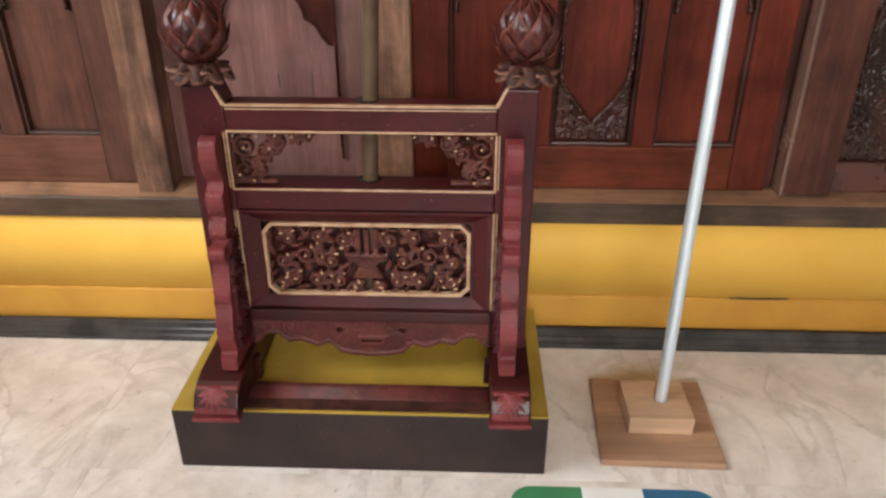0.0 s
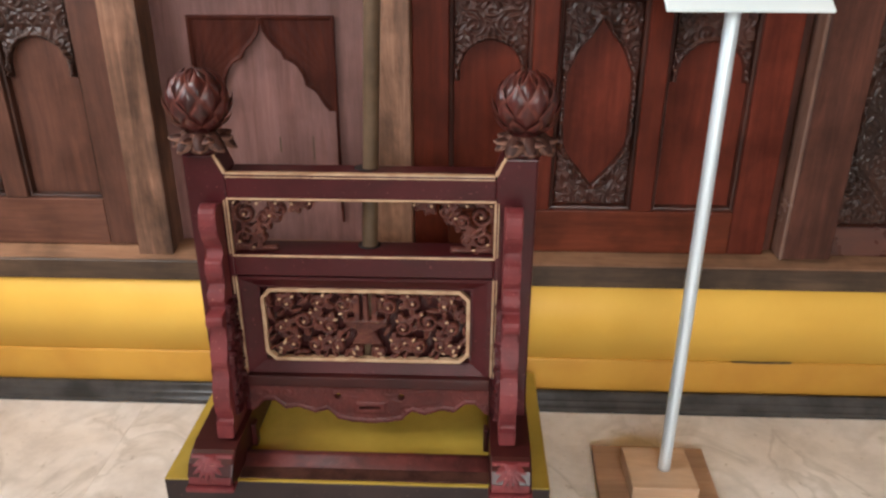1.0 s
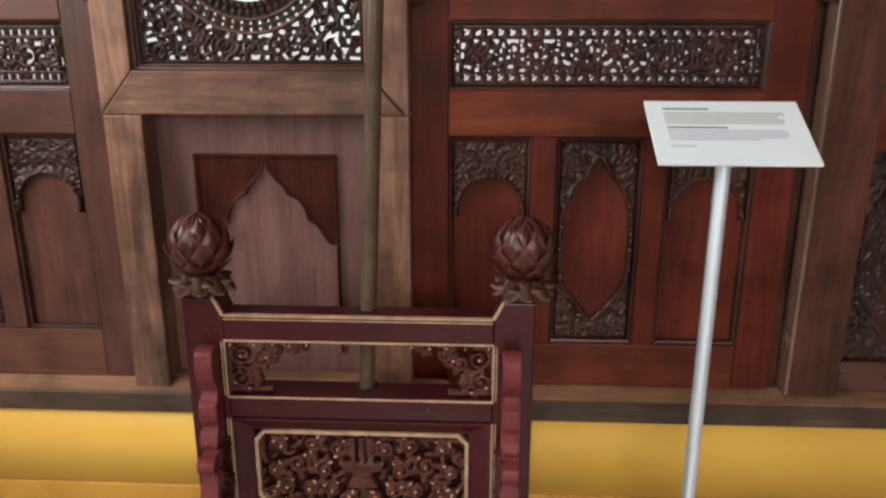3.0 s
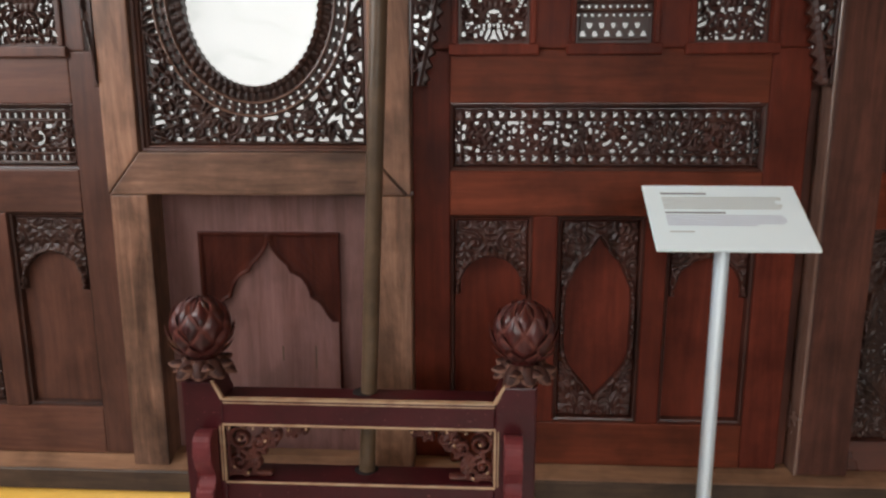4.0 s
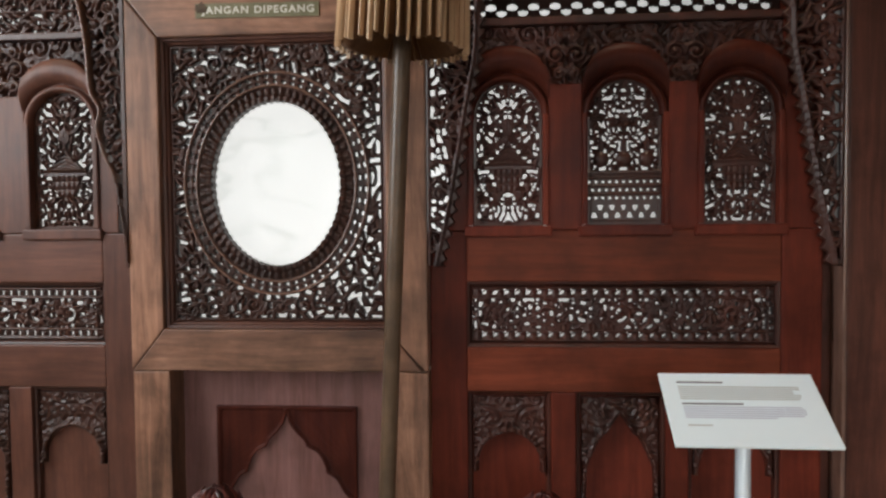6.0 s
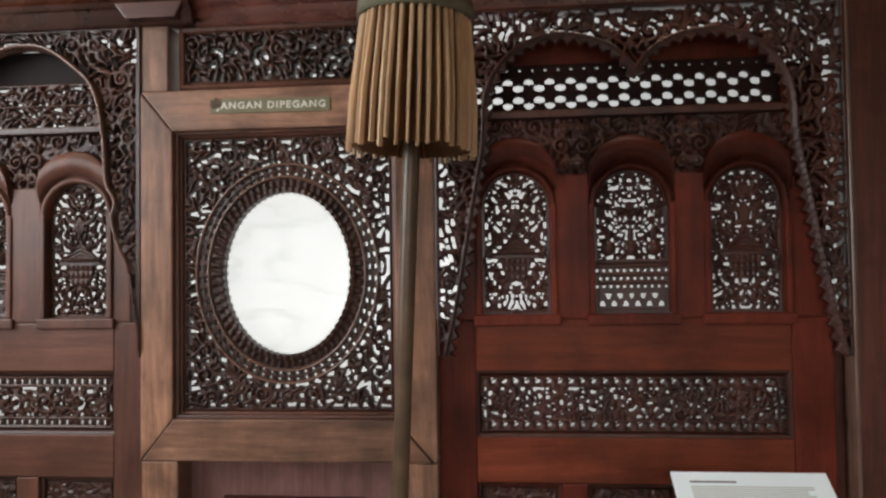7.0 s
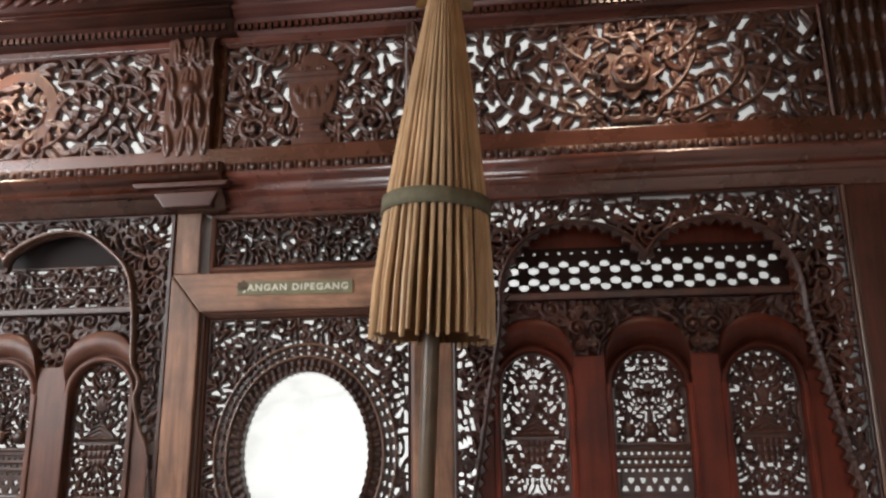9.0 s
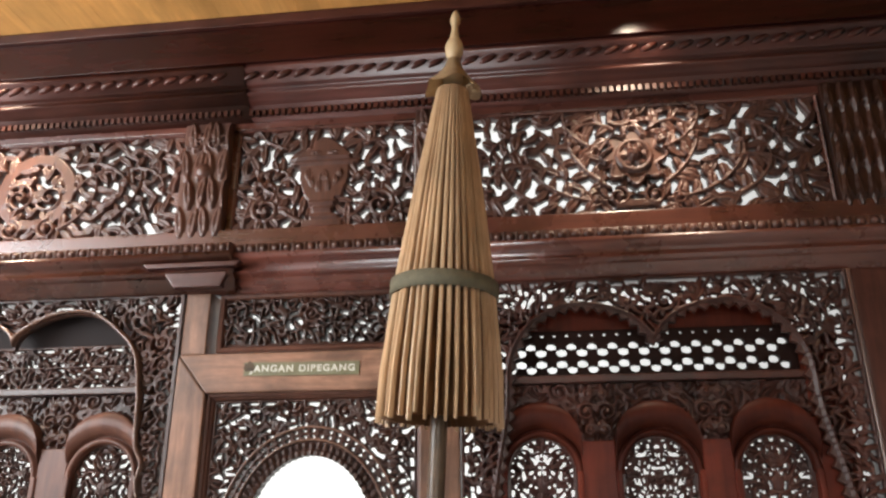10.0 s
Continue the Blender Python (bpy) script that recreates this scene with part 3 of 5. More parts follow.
def window_carving(x0, x1, z0, top, seed, style, gap):
    c = Carving(x0, x1, z0, top, seed, 0.0021)
    inside = arched(c.X, c.Z, x0, x1, z0, top)
    cx, w = (x0 + x1) / 2, x1 - x0
    c.solid(0.007 - np.abs(inside - 0.004), 0.008)
    if style == "urn":
        # bowl with a leafy roof, hung with garlands
        dx = np.abs(c.X - cx)
        half = 0.012 + 0.030 * np.sqrt(np.clip((c.Z - z0 - 0.082) / 0.06, 0, 1))
        hem = z0 + 0.082 + 0.006 * np.abs(np.sin(dx * 190))
        c.solid(np.minimum(np.minimum(c.Z - hem, (z0 + 0.142) - c.Z), half - dx), 0.007)
        c.solid(np.minimum(np.minimum(c.Z - (z0 + 0.14), (z0 + 0.158) - c.Z), 0.058 - dx), 0.009)
        c.H += np.where((dx < 0.058) & (np.abs(c.Z - z0 - 0.155) < 0.003), 0.004, 0)
        roof = np.minimum(c.Z - (z0 + 0.156), 0.05 * (1 - np.clip((c.Z - z0 - 0.156) / 0.07, 0, 1)) ** 1.8 + 0.003 - dx)
        roof = np.minimum(roof, z0 + 0.226 - c.Z)
        c.solid(roof, 0.005)
        c.H += np.where(roof > 0, 0.004 * np.abs(np.sin((c.Z - z0) * 300 + dx * 160)), 0) + np.where((c.Z > hem) & (c.Z < z0 + 0.142) & (half > dx), 0.005 * np.abs(np.sin(dx * 230)) * np.abs(np.sin((c.Z - z0) * 150)), 0)
        c.H += np.where((roof > 0) & (roof < 0.005), 0.005, 0)
        for side in (-1, 1):
            c.leaf(cx + side * 0.004, z0 + 0.226, 1.57 - side * 0.5, 0.045, 0.012, side * 1.1, 0.013)
            c.leaf(cx + side * 0.012, z0 + 0.25, 1.57 - side * 1.2, 0.05, 0.012, side * 0.9, 0.013)
            c.leaf(cx + side * 0.016, z0 + 0.288, 1.57 - side * 0.9, 0.045, 0.011, side * 0.8, 0.013)
            for k in range(10):
                a = k / 9 * 1.5
                x, z = cx + side * (0.074 * math.cos(a)), z0 + 0.128 - 0.098 * math.sin(a)
                c.leaf(x, z, (1.0 if side > 0 else 2.14) + side * 0.35 * a, 0.021, 0.0085, 0.3 * side, 0.012)
        c.leaf(cx, z0 + 0.228, 1.57, 0.05, 0.013, 0, 0.014)
        c.leaf_width = (0.3, 0.42)
        c.fill(gap, 0.022, 0.011)
    else:
        # tiers of pierced rows, then three buds among tendrils
        c.solid(z0 + 0.137 - c.Z, 0.006)
        for k, h in enumerate((0.068, 0.088, 0.108)):
            c.H += np.where(np.abs(c.Z - z0 - h - 0.0105) < 0.0028, 0.006, 0)
            n = 11
            for i in range(n):
                x = x0 + (i + 0.5 + 0.5 * (k % 2)) * w / n
                c.cut(np.maximum(np.abs(c.X - x) - 0.0036, np.abs(c.Z - z0 - h) - 0.0032))
        n = 6
        for i in range(n):
            x = x0 + 0.006 + (i + 0.5) * (w - 0.012) / n
            for zz, sg in ((z0 + 0.026, 1), (z0 + 0.044, -1)):
                c.cut(np.maximum(np.abs(c.X - x - 0.5 * (sg < 0) * w / n) + 0.45 * sg * (c.Z - zz) - 0.0058, np.abs(c.Z - zz) - 0.0062))
        c.H += np.where(np.abs(c.Z - z0 - 0.131) < 0.004, 0.006, 0)
        for i in (-1, 0, 1):
            x = cx + i * w * 0.3
            c.stamp(x, z0 + 0.163, 0.0195, 0.02)
            c.leaf(x, z0 + 0.175, 1.57, 0.045, 0.016, 0, 0.016)
        c.allow = c.Z > z0 + 0.137
        c.leaf_width = (0.28, 0.4)
        c.fill(gap, 0.02, 0.011)
    c.mirror()
    return c.cut(inside)


def bay(flip, up, long, carved, group):
    """One bay of the partition, with its base panels, pierced band, three windows and arch screen."""
    m = (lambda x: 2 * MID - x) if flip else (lambda x: x)
    fx = MID if flip else None
    tone = "brown" if flip else "red-brown"
    # red bay: darker door wood carries the arch screen's shade on the hoods
    hood = BROWN_UP if flip else DOOR_RED
    ob = thing("partition_bay", (m(0.71), 0.0, 0.497), f"carved {tone} teak partition bay with pierced windows and arch screen", "wooden partition", "partition bays")

    def bar(name, x0, x1, z0, z1, mat, y0=0.0, y1=0.06):
        a, b = sorted((m(x0), m(x1)))
        return part(name, slab(a, b, y0, y1, z0, z1, 0.004), mat, ob)

    bar("stile", 0.2165, 0.311, 0.4975, 1.5715, up, 0.0 if flip else 0.028)
    bar("stile", 1.0725, 1.168, 0.4975, 1.5715, up)
    bar("recess", 1.1685, 1.2, 0.4975, 1.5715, DARK_POST, 0.03)
    bar("upper_stile", 0.266, 0.3165, 1.572, 2.25, up)
    bar("upper_stile", 1.0725, 1.16, 1.572, 2.19, up)
    low = 0.632 if flip else 0.618
    for z0, z1 in ((0.4975, low), (1.168, 1.28), (1.444, 1.572)):
        bar("rail", 0.3115, 1.072, z0, z1, long)
    for x0, x1 in ((0.519, 0.581), (0.799, 0.855)):
        bar("mullion", x0, x1, low + 0.0005, 1.1675, up)
    for x0, x1 in ((0.513, 0.598), (0.803, 0.876)):
        bar("mullion", x0, x1, 1.5725, 1.93, up, -0.002)

    # base panels: round, pointed and round heads
    for x0, x1, kind in ((0.3115, 0.5185, 0), (0.5815, 0.7985, 1), (0.8555, 1.072, 0)):
        a, b = sorted((m(x0), m(x1)))
        panel = part("panel", slab(a, b, 0.026, 0.05, low + 0.0005, 1.1675, 0.0), up, ob)
        part("panel_frame", rect_frame(a + 0.012, b - 0.012, low + 0.0125, 1.1555, [(0, 0.025), (0.004, 0.012), (0.009, 0.010), (0.0119, 0.004), (0.0119, 0.025)]), carved, panel)
        c = Carving(x0 + 0.014, x1 - 0.014, low + 0.017, 1.152, 40 + int(x0 * 100))
        cx, half = (x0 + x1) / 2, (x1 - x0) / 2 - 0.026
        if kind:
            shape = curve_through([(cx, 1.112), (cx + 0.028, 1.07), (cx + 0.05, 1.045), (cx + 0.072, 1.0), (cx + 0.082, 0.96), (cx + 0.082, 0.82), (cx + 0.07, 0.775), (cx + 0.045, 0.74), (cx + 0.028, 0.72), (cx, 0.685)], 5)
            shape = shape + [(2 * cx - x, z) for x, z in shape[-2:0:-1]]
            d, _, inside = poly_distance(c.X, c.Z, shape)
            hole = np.where(inside, d, -d)
        else:
            hole = arched(c.X, c.Z, cx - half, cx + half, 0.60, 1.06)
            hole = np.maximum(hole, np.minimum(0.96 - c.Z, 1.0))
        out = -hole
        c.solid(np.minimum(out, 0.03), 0.003)
        c.allow = out > 0.006
        c.S[:] = np.where(out > 0, -0.03, c.S)
        c.fill(0.0035, 0.03, 0.012)
        c.H += np.where(np.abs(out - 0.005) < 0.0045, 0.011, 0)
        c.S[:] = out
        c.mirror()
        part("carved_spandrel", c.mesh("carved_spandrel", 0.024, 0.006, carved, flip=fx), carved, panel, "dark carved leaf spandrels")

    # pierced band with rows of beads and a running scroll
    x0, x1, z0, z1 = 0.3115, 1.072, 1.2805, 1.4435
    a, b = sorted((m(x0), m(x1)))
    part("band_frame", rect_frame(a + 0.012, b - 0.012, z0 + 0.012, z1 - 0.012, [(0, 0.04), (0, 0.016), (0.006, 0.008), (0.0119, 0.006), (0.0119, 0.04)]), carved, ob)
    c = Carving(x0 + 0.012, x1 - 0.012, z0 + 0.012, z1 - 0.012, 7 + flip, 0.0026)
    for zz in (z0 + 0.016, z0 + 0.04, z1 - 0.04, z1 - 0.016):
        c.line([(x0, zz), (x1, zz)], 0.007, 0.012)
    n = 26 if not flip else 34
    for zz in (z0 + 0.028, z1 - 0.028):
        c.solid(0.012 - np.abs(c.Z - zz), 0.004)
    for i in range(n):
        x = x0 + 0.02 + (i + 0.5) * (x1 - x0 - 0.04) / n
        for zz in (z0 + 0.028, z1 - 0.028):
            c.stamp(x - 0.006, zz - 0.003 * (not flip), 0.0085 if not flip else 0.0066, 0.013 if not flip else 0.009)
            u, v = (c.X - x - 0.0095) * 0.8 + (c.Z - zz) * 0.6, (c.Z - zz) * 0.8 - (c.X - x - 0.0095) * 0.6
            slit = 0.0056 - np.hypot(u * 0.62, v * 1.5) if not flip else np.minimum(0.0044 - np.abs(c.X - x - 0.0045), 0.0066 - np.abs(c.Z - zz))
            c.cut(-np.maximum(slit, 0.003 - np.hypot(c.X - x - 0.005, c.Z - zz - 0.0065)) if not flip else -slit)
    for xx in (x0 + 0.026, x1 - 0.026):
        c.line([(xx, z0), (xx, z1)], 0.007, 0.012)
    n = 7
    for i in range(n):
        x = x0 + 0.06 + (i + 0.5) * (x1 - x0 - 0.12) / n
        c.scroll(x, (z0 + z1) / 2, 0.03, 1 if i % 2 else -1, 3.14 * (i % 2), 0.014, 0.009, 8)
    c.leaf_width = (0.36, 0.48)
    c.allow = np.abs(c.Z - (z0 + z1) / 2) < 0.044
    c.fill(0.0036 if not flip else 0.0039, 0.022, 0.012 if not flip else 0.008)
    part("pierced_band", c.mesh("pierced_band", 0.02, 0.012 if not flip else 0.004, carved, flip=fx), carved, ob, "openwork band of beads and scrolling leaves")

    # three windows
    for n, (x0, x1, style) in enumerate(((0.326, 0.505, "urn"), (0.606, 0.795, "tiers"), (0.884, 1.066, "urn"))):
        a, b = sorted((m(x0), m(x1)))
        c = window_carving(x0 + 0.002, x1 - 0.002, 1.582, 1.945, 20 + n, style, 0.0046 if flip else 0.0036)
        win = part("window_panel", c.mesh("window_panel", 0.024, 0.005 if flip else 0.009, carved, flip=fx), carved, ob, "openwork window panel with leaf carving")
        left, right = sorted((m(x0), m(x1)))
        part("window_frame", slab(left - 0.011, left + 0.004, -0.008, 0.02, 1.584, 1.858, 0.004), up, win)
        part("window_frame", slab(right - 0.004, right + 0.011, -0.008, 0.02, 1.584, 1.858, 0.004), up, win)
        part("window_frame", slab(left - 0.018, right + 0.018, -0.012, 0.02, 1.557, 1.5835, 0.004), up, win)
        ring = Carving(x0 - 0.012, x1 + 0.012, 1.5845, 1.957, 2, 0.0024)
        edge = arched(ring.X, ring.Z, x0 - 0.004, x1 + 0.004, 1.56, 1.952)
        ring.S[:] = 0.0036 - np.abs(edge - 0.0015)
        ring.H[:] = 0.004
        part("window_bead", ring.mesh("window_bead", 0.012, 0.012, WINDOW_BEAD, flip=fx), WINDOW_BEAD, win, "pale polished bead round the opening")
        cx = (x0 + x1) / 2
        h = Carving(cx - 0.105, cx + 0.105, 1.84, 2.03, 3)
        outer = arched(h.X, h.Z, cx - 0.102, cx + 0.102, 1.85, 2.026)
        inner = arched(h.X, h.Z, cx - 0.083, cx + 0.083, 1.80, 1.939)
        h.S[:] = np.minimum(outer, -inner)
        reach = -inner
        roll = np.sqrt(np.clip(1 - ((reach - 0.01) / 0.01) ** 2, 0, 1))
        crown = np.sqrt(np.clip(1 - ((reach - 0.056) / 0.034) ** 2, 0, 1))
        h.H[:] = 0.003 + np.maximum(0.016 * roll, 0.03 * crown)
        part("window_hood", h.mesh("window_hood", 0.012, 0.02, hood, flip=fx), hood, win, "smooth rounded hood over the window")

    # carved board between the hoods, lattice over it, board behind the arch
    c = Carving(0.31, 1.074, 1.90, 2.072, 11)
    out = np.full(c.X.shape, 1.0)
    for cx in (0.4155, 0.7005, 0.975):
        out = np.minimum(out, -arched(c.X, c.Z, cx - 0.101, cx + 0.101, 1.80, 2.025))
        for dz, R in ((0.0, 0.024), (-0.045, 0.017), (0.043, 0.016)):
            c.scroll(cx + 0.143 - R * 1.05, 2.0 + dz, R, 1, 0, 0.024, 0.01, 2)
            c.scroll(cx + 0.143 + R * 1.05, 2.0 + dz, R, -1, 3.14, 0.024, 0.01, 2)
    c.allow = out > 0
    c.fill(0.005, 0.036, 0.013)
    c.S[:] = np.minimum(out, c.Z - 1.925 + 0.02)
    part("carved_board", c.mesh("carved_board", 0.014, 0.03, carved, flip=fx), carved, ob, "dark board carved with scrolls")
    bar("rail", 0.3115, 1.072, 2.0725, 2.092, carved, -0.012, 0.06)
    if flip:
        lat = Carving(0.3115, 1.072, 2.0925, 2.215, 6, 0.0028)
        lat.border(0.008, 0.008)
        lat.line([(0.3115, 2.155), (1.072, 2.155)], 0.008, 0.012)
        lat.fill(0.0043, 0.03, 0.012)
        part("lattice", lat.mesh("lattice", 0.03, 0.009, carved, flip=fx), carved, ob, "dark openwork leaf board under the arch")
    lat = Carving(0.3115, 1.072, 2.0925, 2.215, 5, 0.0026)
    lat.solid(np.full(lat.X.shape, 0.01), 0.004)
    for i in range(28):
        x, apex = 0.322 + 0.0266 * i, i % 2
        for zz, turn in ((2.172 if apex else 2.158, 1), (2.114 if apex else 2.127, -1)):
            u, v = lat.X - x, (lat.Z - zz) * turn
            if apex:
                hole = np.minimum(0.0126 - np.hypot(u, v * 1.15), v + 0.0066 + 0.0016 * np.cos(u * 560))
            else:
                hole = np.minimum(0.0136 - np.hypot(u, v * 1.1), np.minimum(0.009 - v + 0.0016 * np.cos(u * 560), v + 0.0115 - 0.35 * np.abs(u)))
            lat.cut(-hole)
    for k in range(23):
        lat.cut(-(0.0042 - np.hypot(lat.X - 0.335 - 0.0325 * k, lat.Z - 2.2035)))
    if not flip:
        part("lattice", lat.mesh("lattice", 0.03, 0.012, DARK_MATTE, flip=fx), DARK_MATTE, ob, "pierced star lattice with the glowing backdrop behind")
    # left bay: near-black board stands for the shade inside the arch
    bar("arch_board", 0.3115, 1.072, 2.2155, 2.307 if flip else 2.284, RECESS_SHADE if flip else up, 0.03 if flip else 0.036, 0.056)

    # scalloped double-arch screen
    s = Carving(0.2185, 1.2, 1.485, 2.342, 31 + flip)
    d, along, inside = poly_distance(s.X, s.Z, (ARCH_OGEE if flip else ARCH) + [(1.19, 1.40), (0.23, 1.40)])
    out = np.where(inside, -d, d)
    s.solid(0.004 - np.abs(out - 0.008), 0.017)
    s.allow = out > 0.011
    edge = np.minimum(np.minimum(s.X - 0.2185, 1.2 - s.X), 2.342 - s.Z)
    s.solid(0.008 - edge, 0.010)
    if flip:
        s.solid(0.006 - np.abs(s.X - 0.23), 0.010)
        for x, z, R in ((0.277, 1.892, 0.014), (0.285, 1.95, 0.018), (0.255, 1.735, 0.012), (0.262, 1.83, 0.016)):
            s.scroll(x, z, R, 1, 0.5, 0.018, 0.008, 3)
    s.leaf_width = (0.24, 0.34) if not flip else (0.22, 0.32)
    s.fill(0.0053, 0.034, 0.012) if not flip else s.fill(0.0062, 0.034, 0.013)
    teeth = 0.015 * (1 - np.abs(2 * np.mod(along / 0.031, 1) - 1)) if not flip else 0.0 * along
    s.solid(np.where(out < 0.006, out + 0.002 + teeth, -0.03), 0.006)
    if flip:
        s.cut(s.X - 0.224)
    part("arch_screen", s.mesh("arch_screen", -0.022, 0.007, carved, flip=fx), carved, ob, "scalloped double-arch screen of pierced leaf carving")
    if flip:
        rail = Carving(0.2185, 1.2, 1.485, 2.342, 3, 0.0026)
        d, _, inside = poly_distance(rail.X, rail.Z, ARCH_OGEE + [(1.19, 1.40), (0.23, 1.40)])
        rail.S[:] = np.where(rail.Z > 1.7, 0.0052 - np.abs(np.where(inside, -d, d) - 0.008), -0.03)
        rail.H[:] = 0.006 + 0.008 * np.sqrt(np.clip(rail.S / 0.0052, 0, 1))
        part("arch_rail", rail.mesh("arch_rail", -0.036, 0.014, POLISHED, flip=fx), POLISHED, ob, "polished rail along the arch")
    return ob


bay(False, RED_UP, RED_LONG, CARVED_WARM, "partition bays")
bay(True, BROWN_UP, BROWN_LONG, CARVED, "partition bays")

# side post and the start of the next bay
post = thing("partition_post", (1.265, 0, 0.497), "broad dark teak post with a shiny bead edge", "post")
part("shaft", slab(1.2105, 1.338, -0.03, 0.07, 0.4975, 2.342, 0.006), DARK_POST, post)
part("bead", slab(1.2005, 1.21, -0.034, 0.05, 0.4975, 2.342, 0.004), POLISHED, post, "rounded bead along the post")
side = thing("partition_bay", (1.6, 0, 0.497), "dark teak partition bay with a carved base panel", "wooden partition", "partition bays")
part("rail", slab(1.3385, 2.75, 0, 0.06, 0.4975, 0.582, 0.004), BEAM, side)
part("rail", slab(1.3385, 2.75, 0, 0.06, 1.14, 1.28, 0.004), RED_LONG, side)
part("board", slab(1.3385, 2.75, 0.02, 0.06, 1.2805, 2.342, 0.004), DARK_POST, side)
c = Carving(1.345, 1.62, 0.5825, 1.1395, 77)
shape = curve_through([(1.4825, 1.11), (1.53, 1.06), (1.585, 0.98), (1.595, 0.9), (1.595, 0.82), (1.585, 0.74), (1.53, 0.68), (1.4825, 0.62)], 5)
shape = shape + [(2.965 - x, z) for x, z in shape[-2:0:-1]]
d, _, inside = poly_distance(c.X, c.Z, shape)
c.fill(0.003, 0.03, 0.012)
c.H[:] = np.where(inside, 0.35 * c.H, c.H) + np.where(np.abs(d - 0.004) < 0.004, 0.008, 0)
c.S[:] = 0.01
part("carved_panel", c.mesh("carved_panel", 0.03, 0.02, CARVED), CARVED, side, "dark carved panel with a pointed field")
part("stile", slab(1.6205, 2.75, 0, 0.06, 0.5825, 1.1395, 0.004), RED_UP, side)

# ---------------- door ----------------
door = thing("door_1", (MID, 0, 0.497), "narrow teak door with oval openwork upper panel, closed", "door", kind="structure")
L0, L1, R0, R1 = -0.55, -0.464, 0.113, 0.2155


def mitred(points, mat, name):
    return part(name, prism(points, -0.03, 0.05, "y", 0.005), mat, door)


part("post", slab(L0 + 0.003, L1 + 0.014, -0.03, 0.07, 0.4755, 1.2195, 0.005), TEAK_POST, door)
part("post", slab(R0, 0.216, -0.03, 0.07, 0.4755, 1.2195, 0.005), TEAK_POST, door)
mitred([(L0, 1.221), (L1, 1.328), (L1, 2.064), (L0, 2.17)], TEAK_POST, "frame_post")
mitred([(0.209, 1.221), (R1, 1.228), (R1, 2.17), (R0, 2.064), (R0, 1.328)], TEAK_POST, "frame_post")
mitred([(L0 + 0.002, 1.2205), (0.202, 1.2205), (R0 - 0.001, 1.327), (L1 + 0.001, 1.327)], TEAK_HEAD, "rail")
mitred([(L0 + 0.002, 2.1705), (L1 + 0.001, 2.065), (R0 - 0.001, 2.065), (R1 - 0.002, 2.1705)], TEAK_HEAD, "head")
part("post_block", slab(L0 + 0.002, L1 - 0.012, -0.026, 0.05, 2.171, 2.345, 0.004), TEAK_POST, door)
part("post_block", slab(R0 + 0.012, R1 - 0.002, -0.026, 0.05, 2.171, 2.345, 0.004), TEAK_POST, door)
part("oval_frame", rect_frame(L1 + 0.020, R0 - 0.012, 1.345, 2.048, [(0, 0.03), (0, 0.006), (0.004, -0.004), (0.008, -0.006), (0.010, -0.014), (0.0165, -0.016), (0.0165, 0.03)]), BROWN_UP, door)

c = Carving(-0.444, 0.101, 1.345, 2.048, 91, 0.0026)
OX, OZ, RX, RZ = -0.172, 1.695, 0.1645, 0.207
ang = np.arctan2((c.Z - OZ) / RZ, (c.X - OX) / RX)
size = np.hypot(c.X - OX, c.Z - OZ)


def oval(grow):
    """Signed distance outside an oval grown by this much."""
    a, b = RX + grow, RZ + grow
    return size * (1 - 1 / np.maximum(np.hypot((c.X - OX) / a, (c.Z - OZ) / b), 1e-3))


c.border(0.007, 0.008)
for grow, wide, high in ((0.008, 0.0085, 0.013), (0.042, 0.005, 0.008), (0.074, 0.005, 0.008)):
    c.solid(wide - np.abs(oval(grow)), high)
band = np.abs(oval(0.024))
c.solid(0.018 - band, 0.004)
beads = 0.5 + 0.5 * np.cos(ang * 64)
c.H += np.where((np.abs(oval(0.008)) < 0.008), 0.006 * beads, 0) + np.where(np.abs(oval(0.026)) < 0.008, 0.009 * (beads > 0.45), 0)
rods = 0.5 + 0.5 * np.cos(ang * 58)
c.solid(np.where(np.abs(oval(0.058)) < 0.013, 0.0045 * (rods - 0.36), -0.03), 0.007)
c.solid(0.0038 - np.abs(oval(0.058)), 0.008)
c.allow = oval(0.08) > 0.002
c.fill(0.0054, 0.032, 0.013)
c.cut(np.abs(c.X - OX) - 0.0012)
c.cut(oval(0.003) + 0.003 * beads)
oval_panel = part("oval_panel", c.mesh("oval_panel", 0.008, 0.017, CARVED), CARVED, door, "openwork panel with a large beaded oval opening")
for grow in (0.042, 0.074):
    rim = Carving(-0.444, 0.101, 1.345, 2.048, 1, 0.0026)
    rim.S[:] = 0.0036 - np.abs(oval(grow))
    rim.H[:] = 0.003 + 0.005 * np.sqrt(np.clip(rim.S / 0.0036, 0, 1))
    part("oval_ring", rim.mesh("oval_ring", -0.0005, 0.004, POLISHED), POLISHED, oval_panel, "thin polished ring round the oval")

# lower leaf with ogee field
part("leaf_panel", slab(L1 + 0.0145, R0 - 0.0005, 0.052, 0.075, 0.4975, 1.2195, 0.0), DOOR_WOOD, door)
c = Carving(-0.357, 0.019, 0.56, 1.113, 12, 0.0026)
OG = -0.169
half = curve_through([(OG, 1.1), (OG + 0.006, 1.072), (OG + 0.024, 1.045), (OG + 0.044, 1.026), (OG + 0.053, 1.007)], 5) + curve_through([(OG + 0.056, 1.005), (OG + 0.083, 0.99), (OG + 0.1, 0.962), (OG + 0.106, 0.938)], 5) + curve_through([(OG + 0.109, 0.936), (OG + 0.132, 0.92), (OG + 0.152, 0.886), (OG + 0.176, 0.862)], 5)
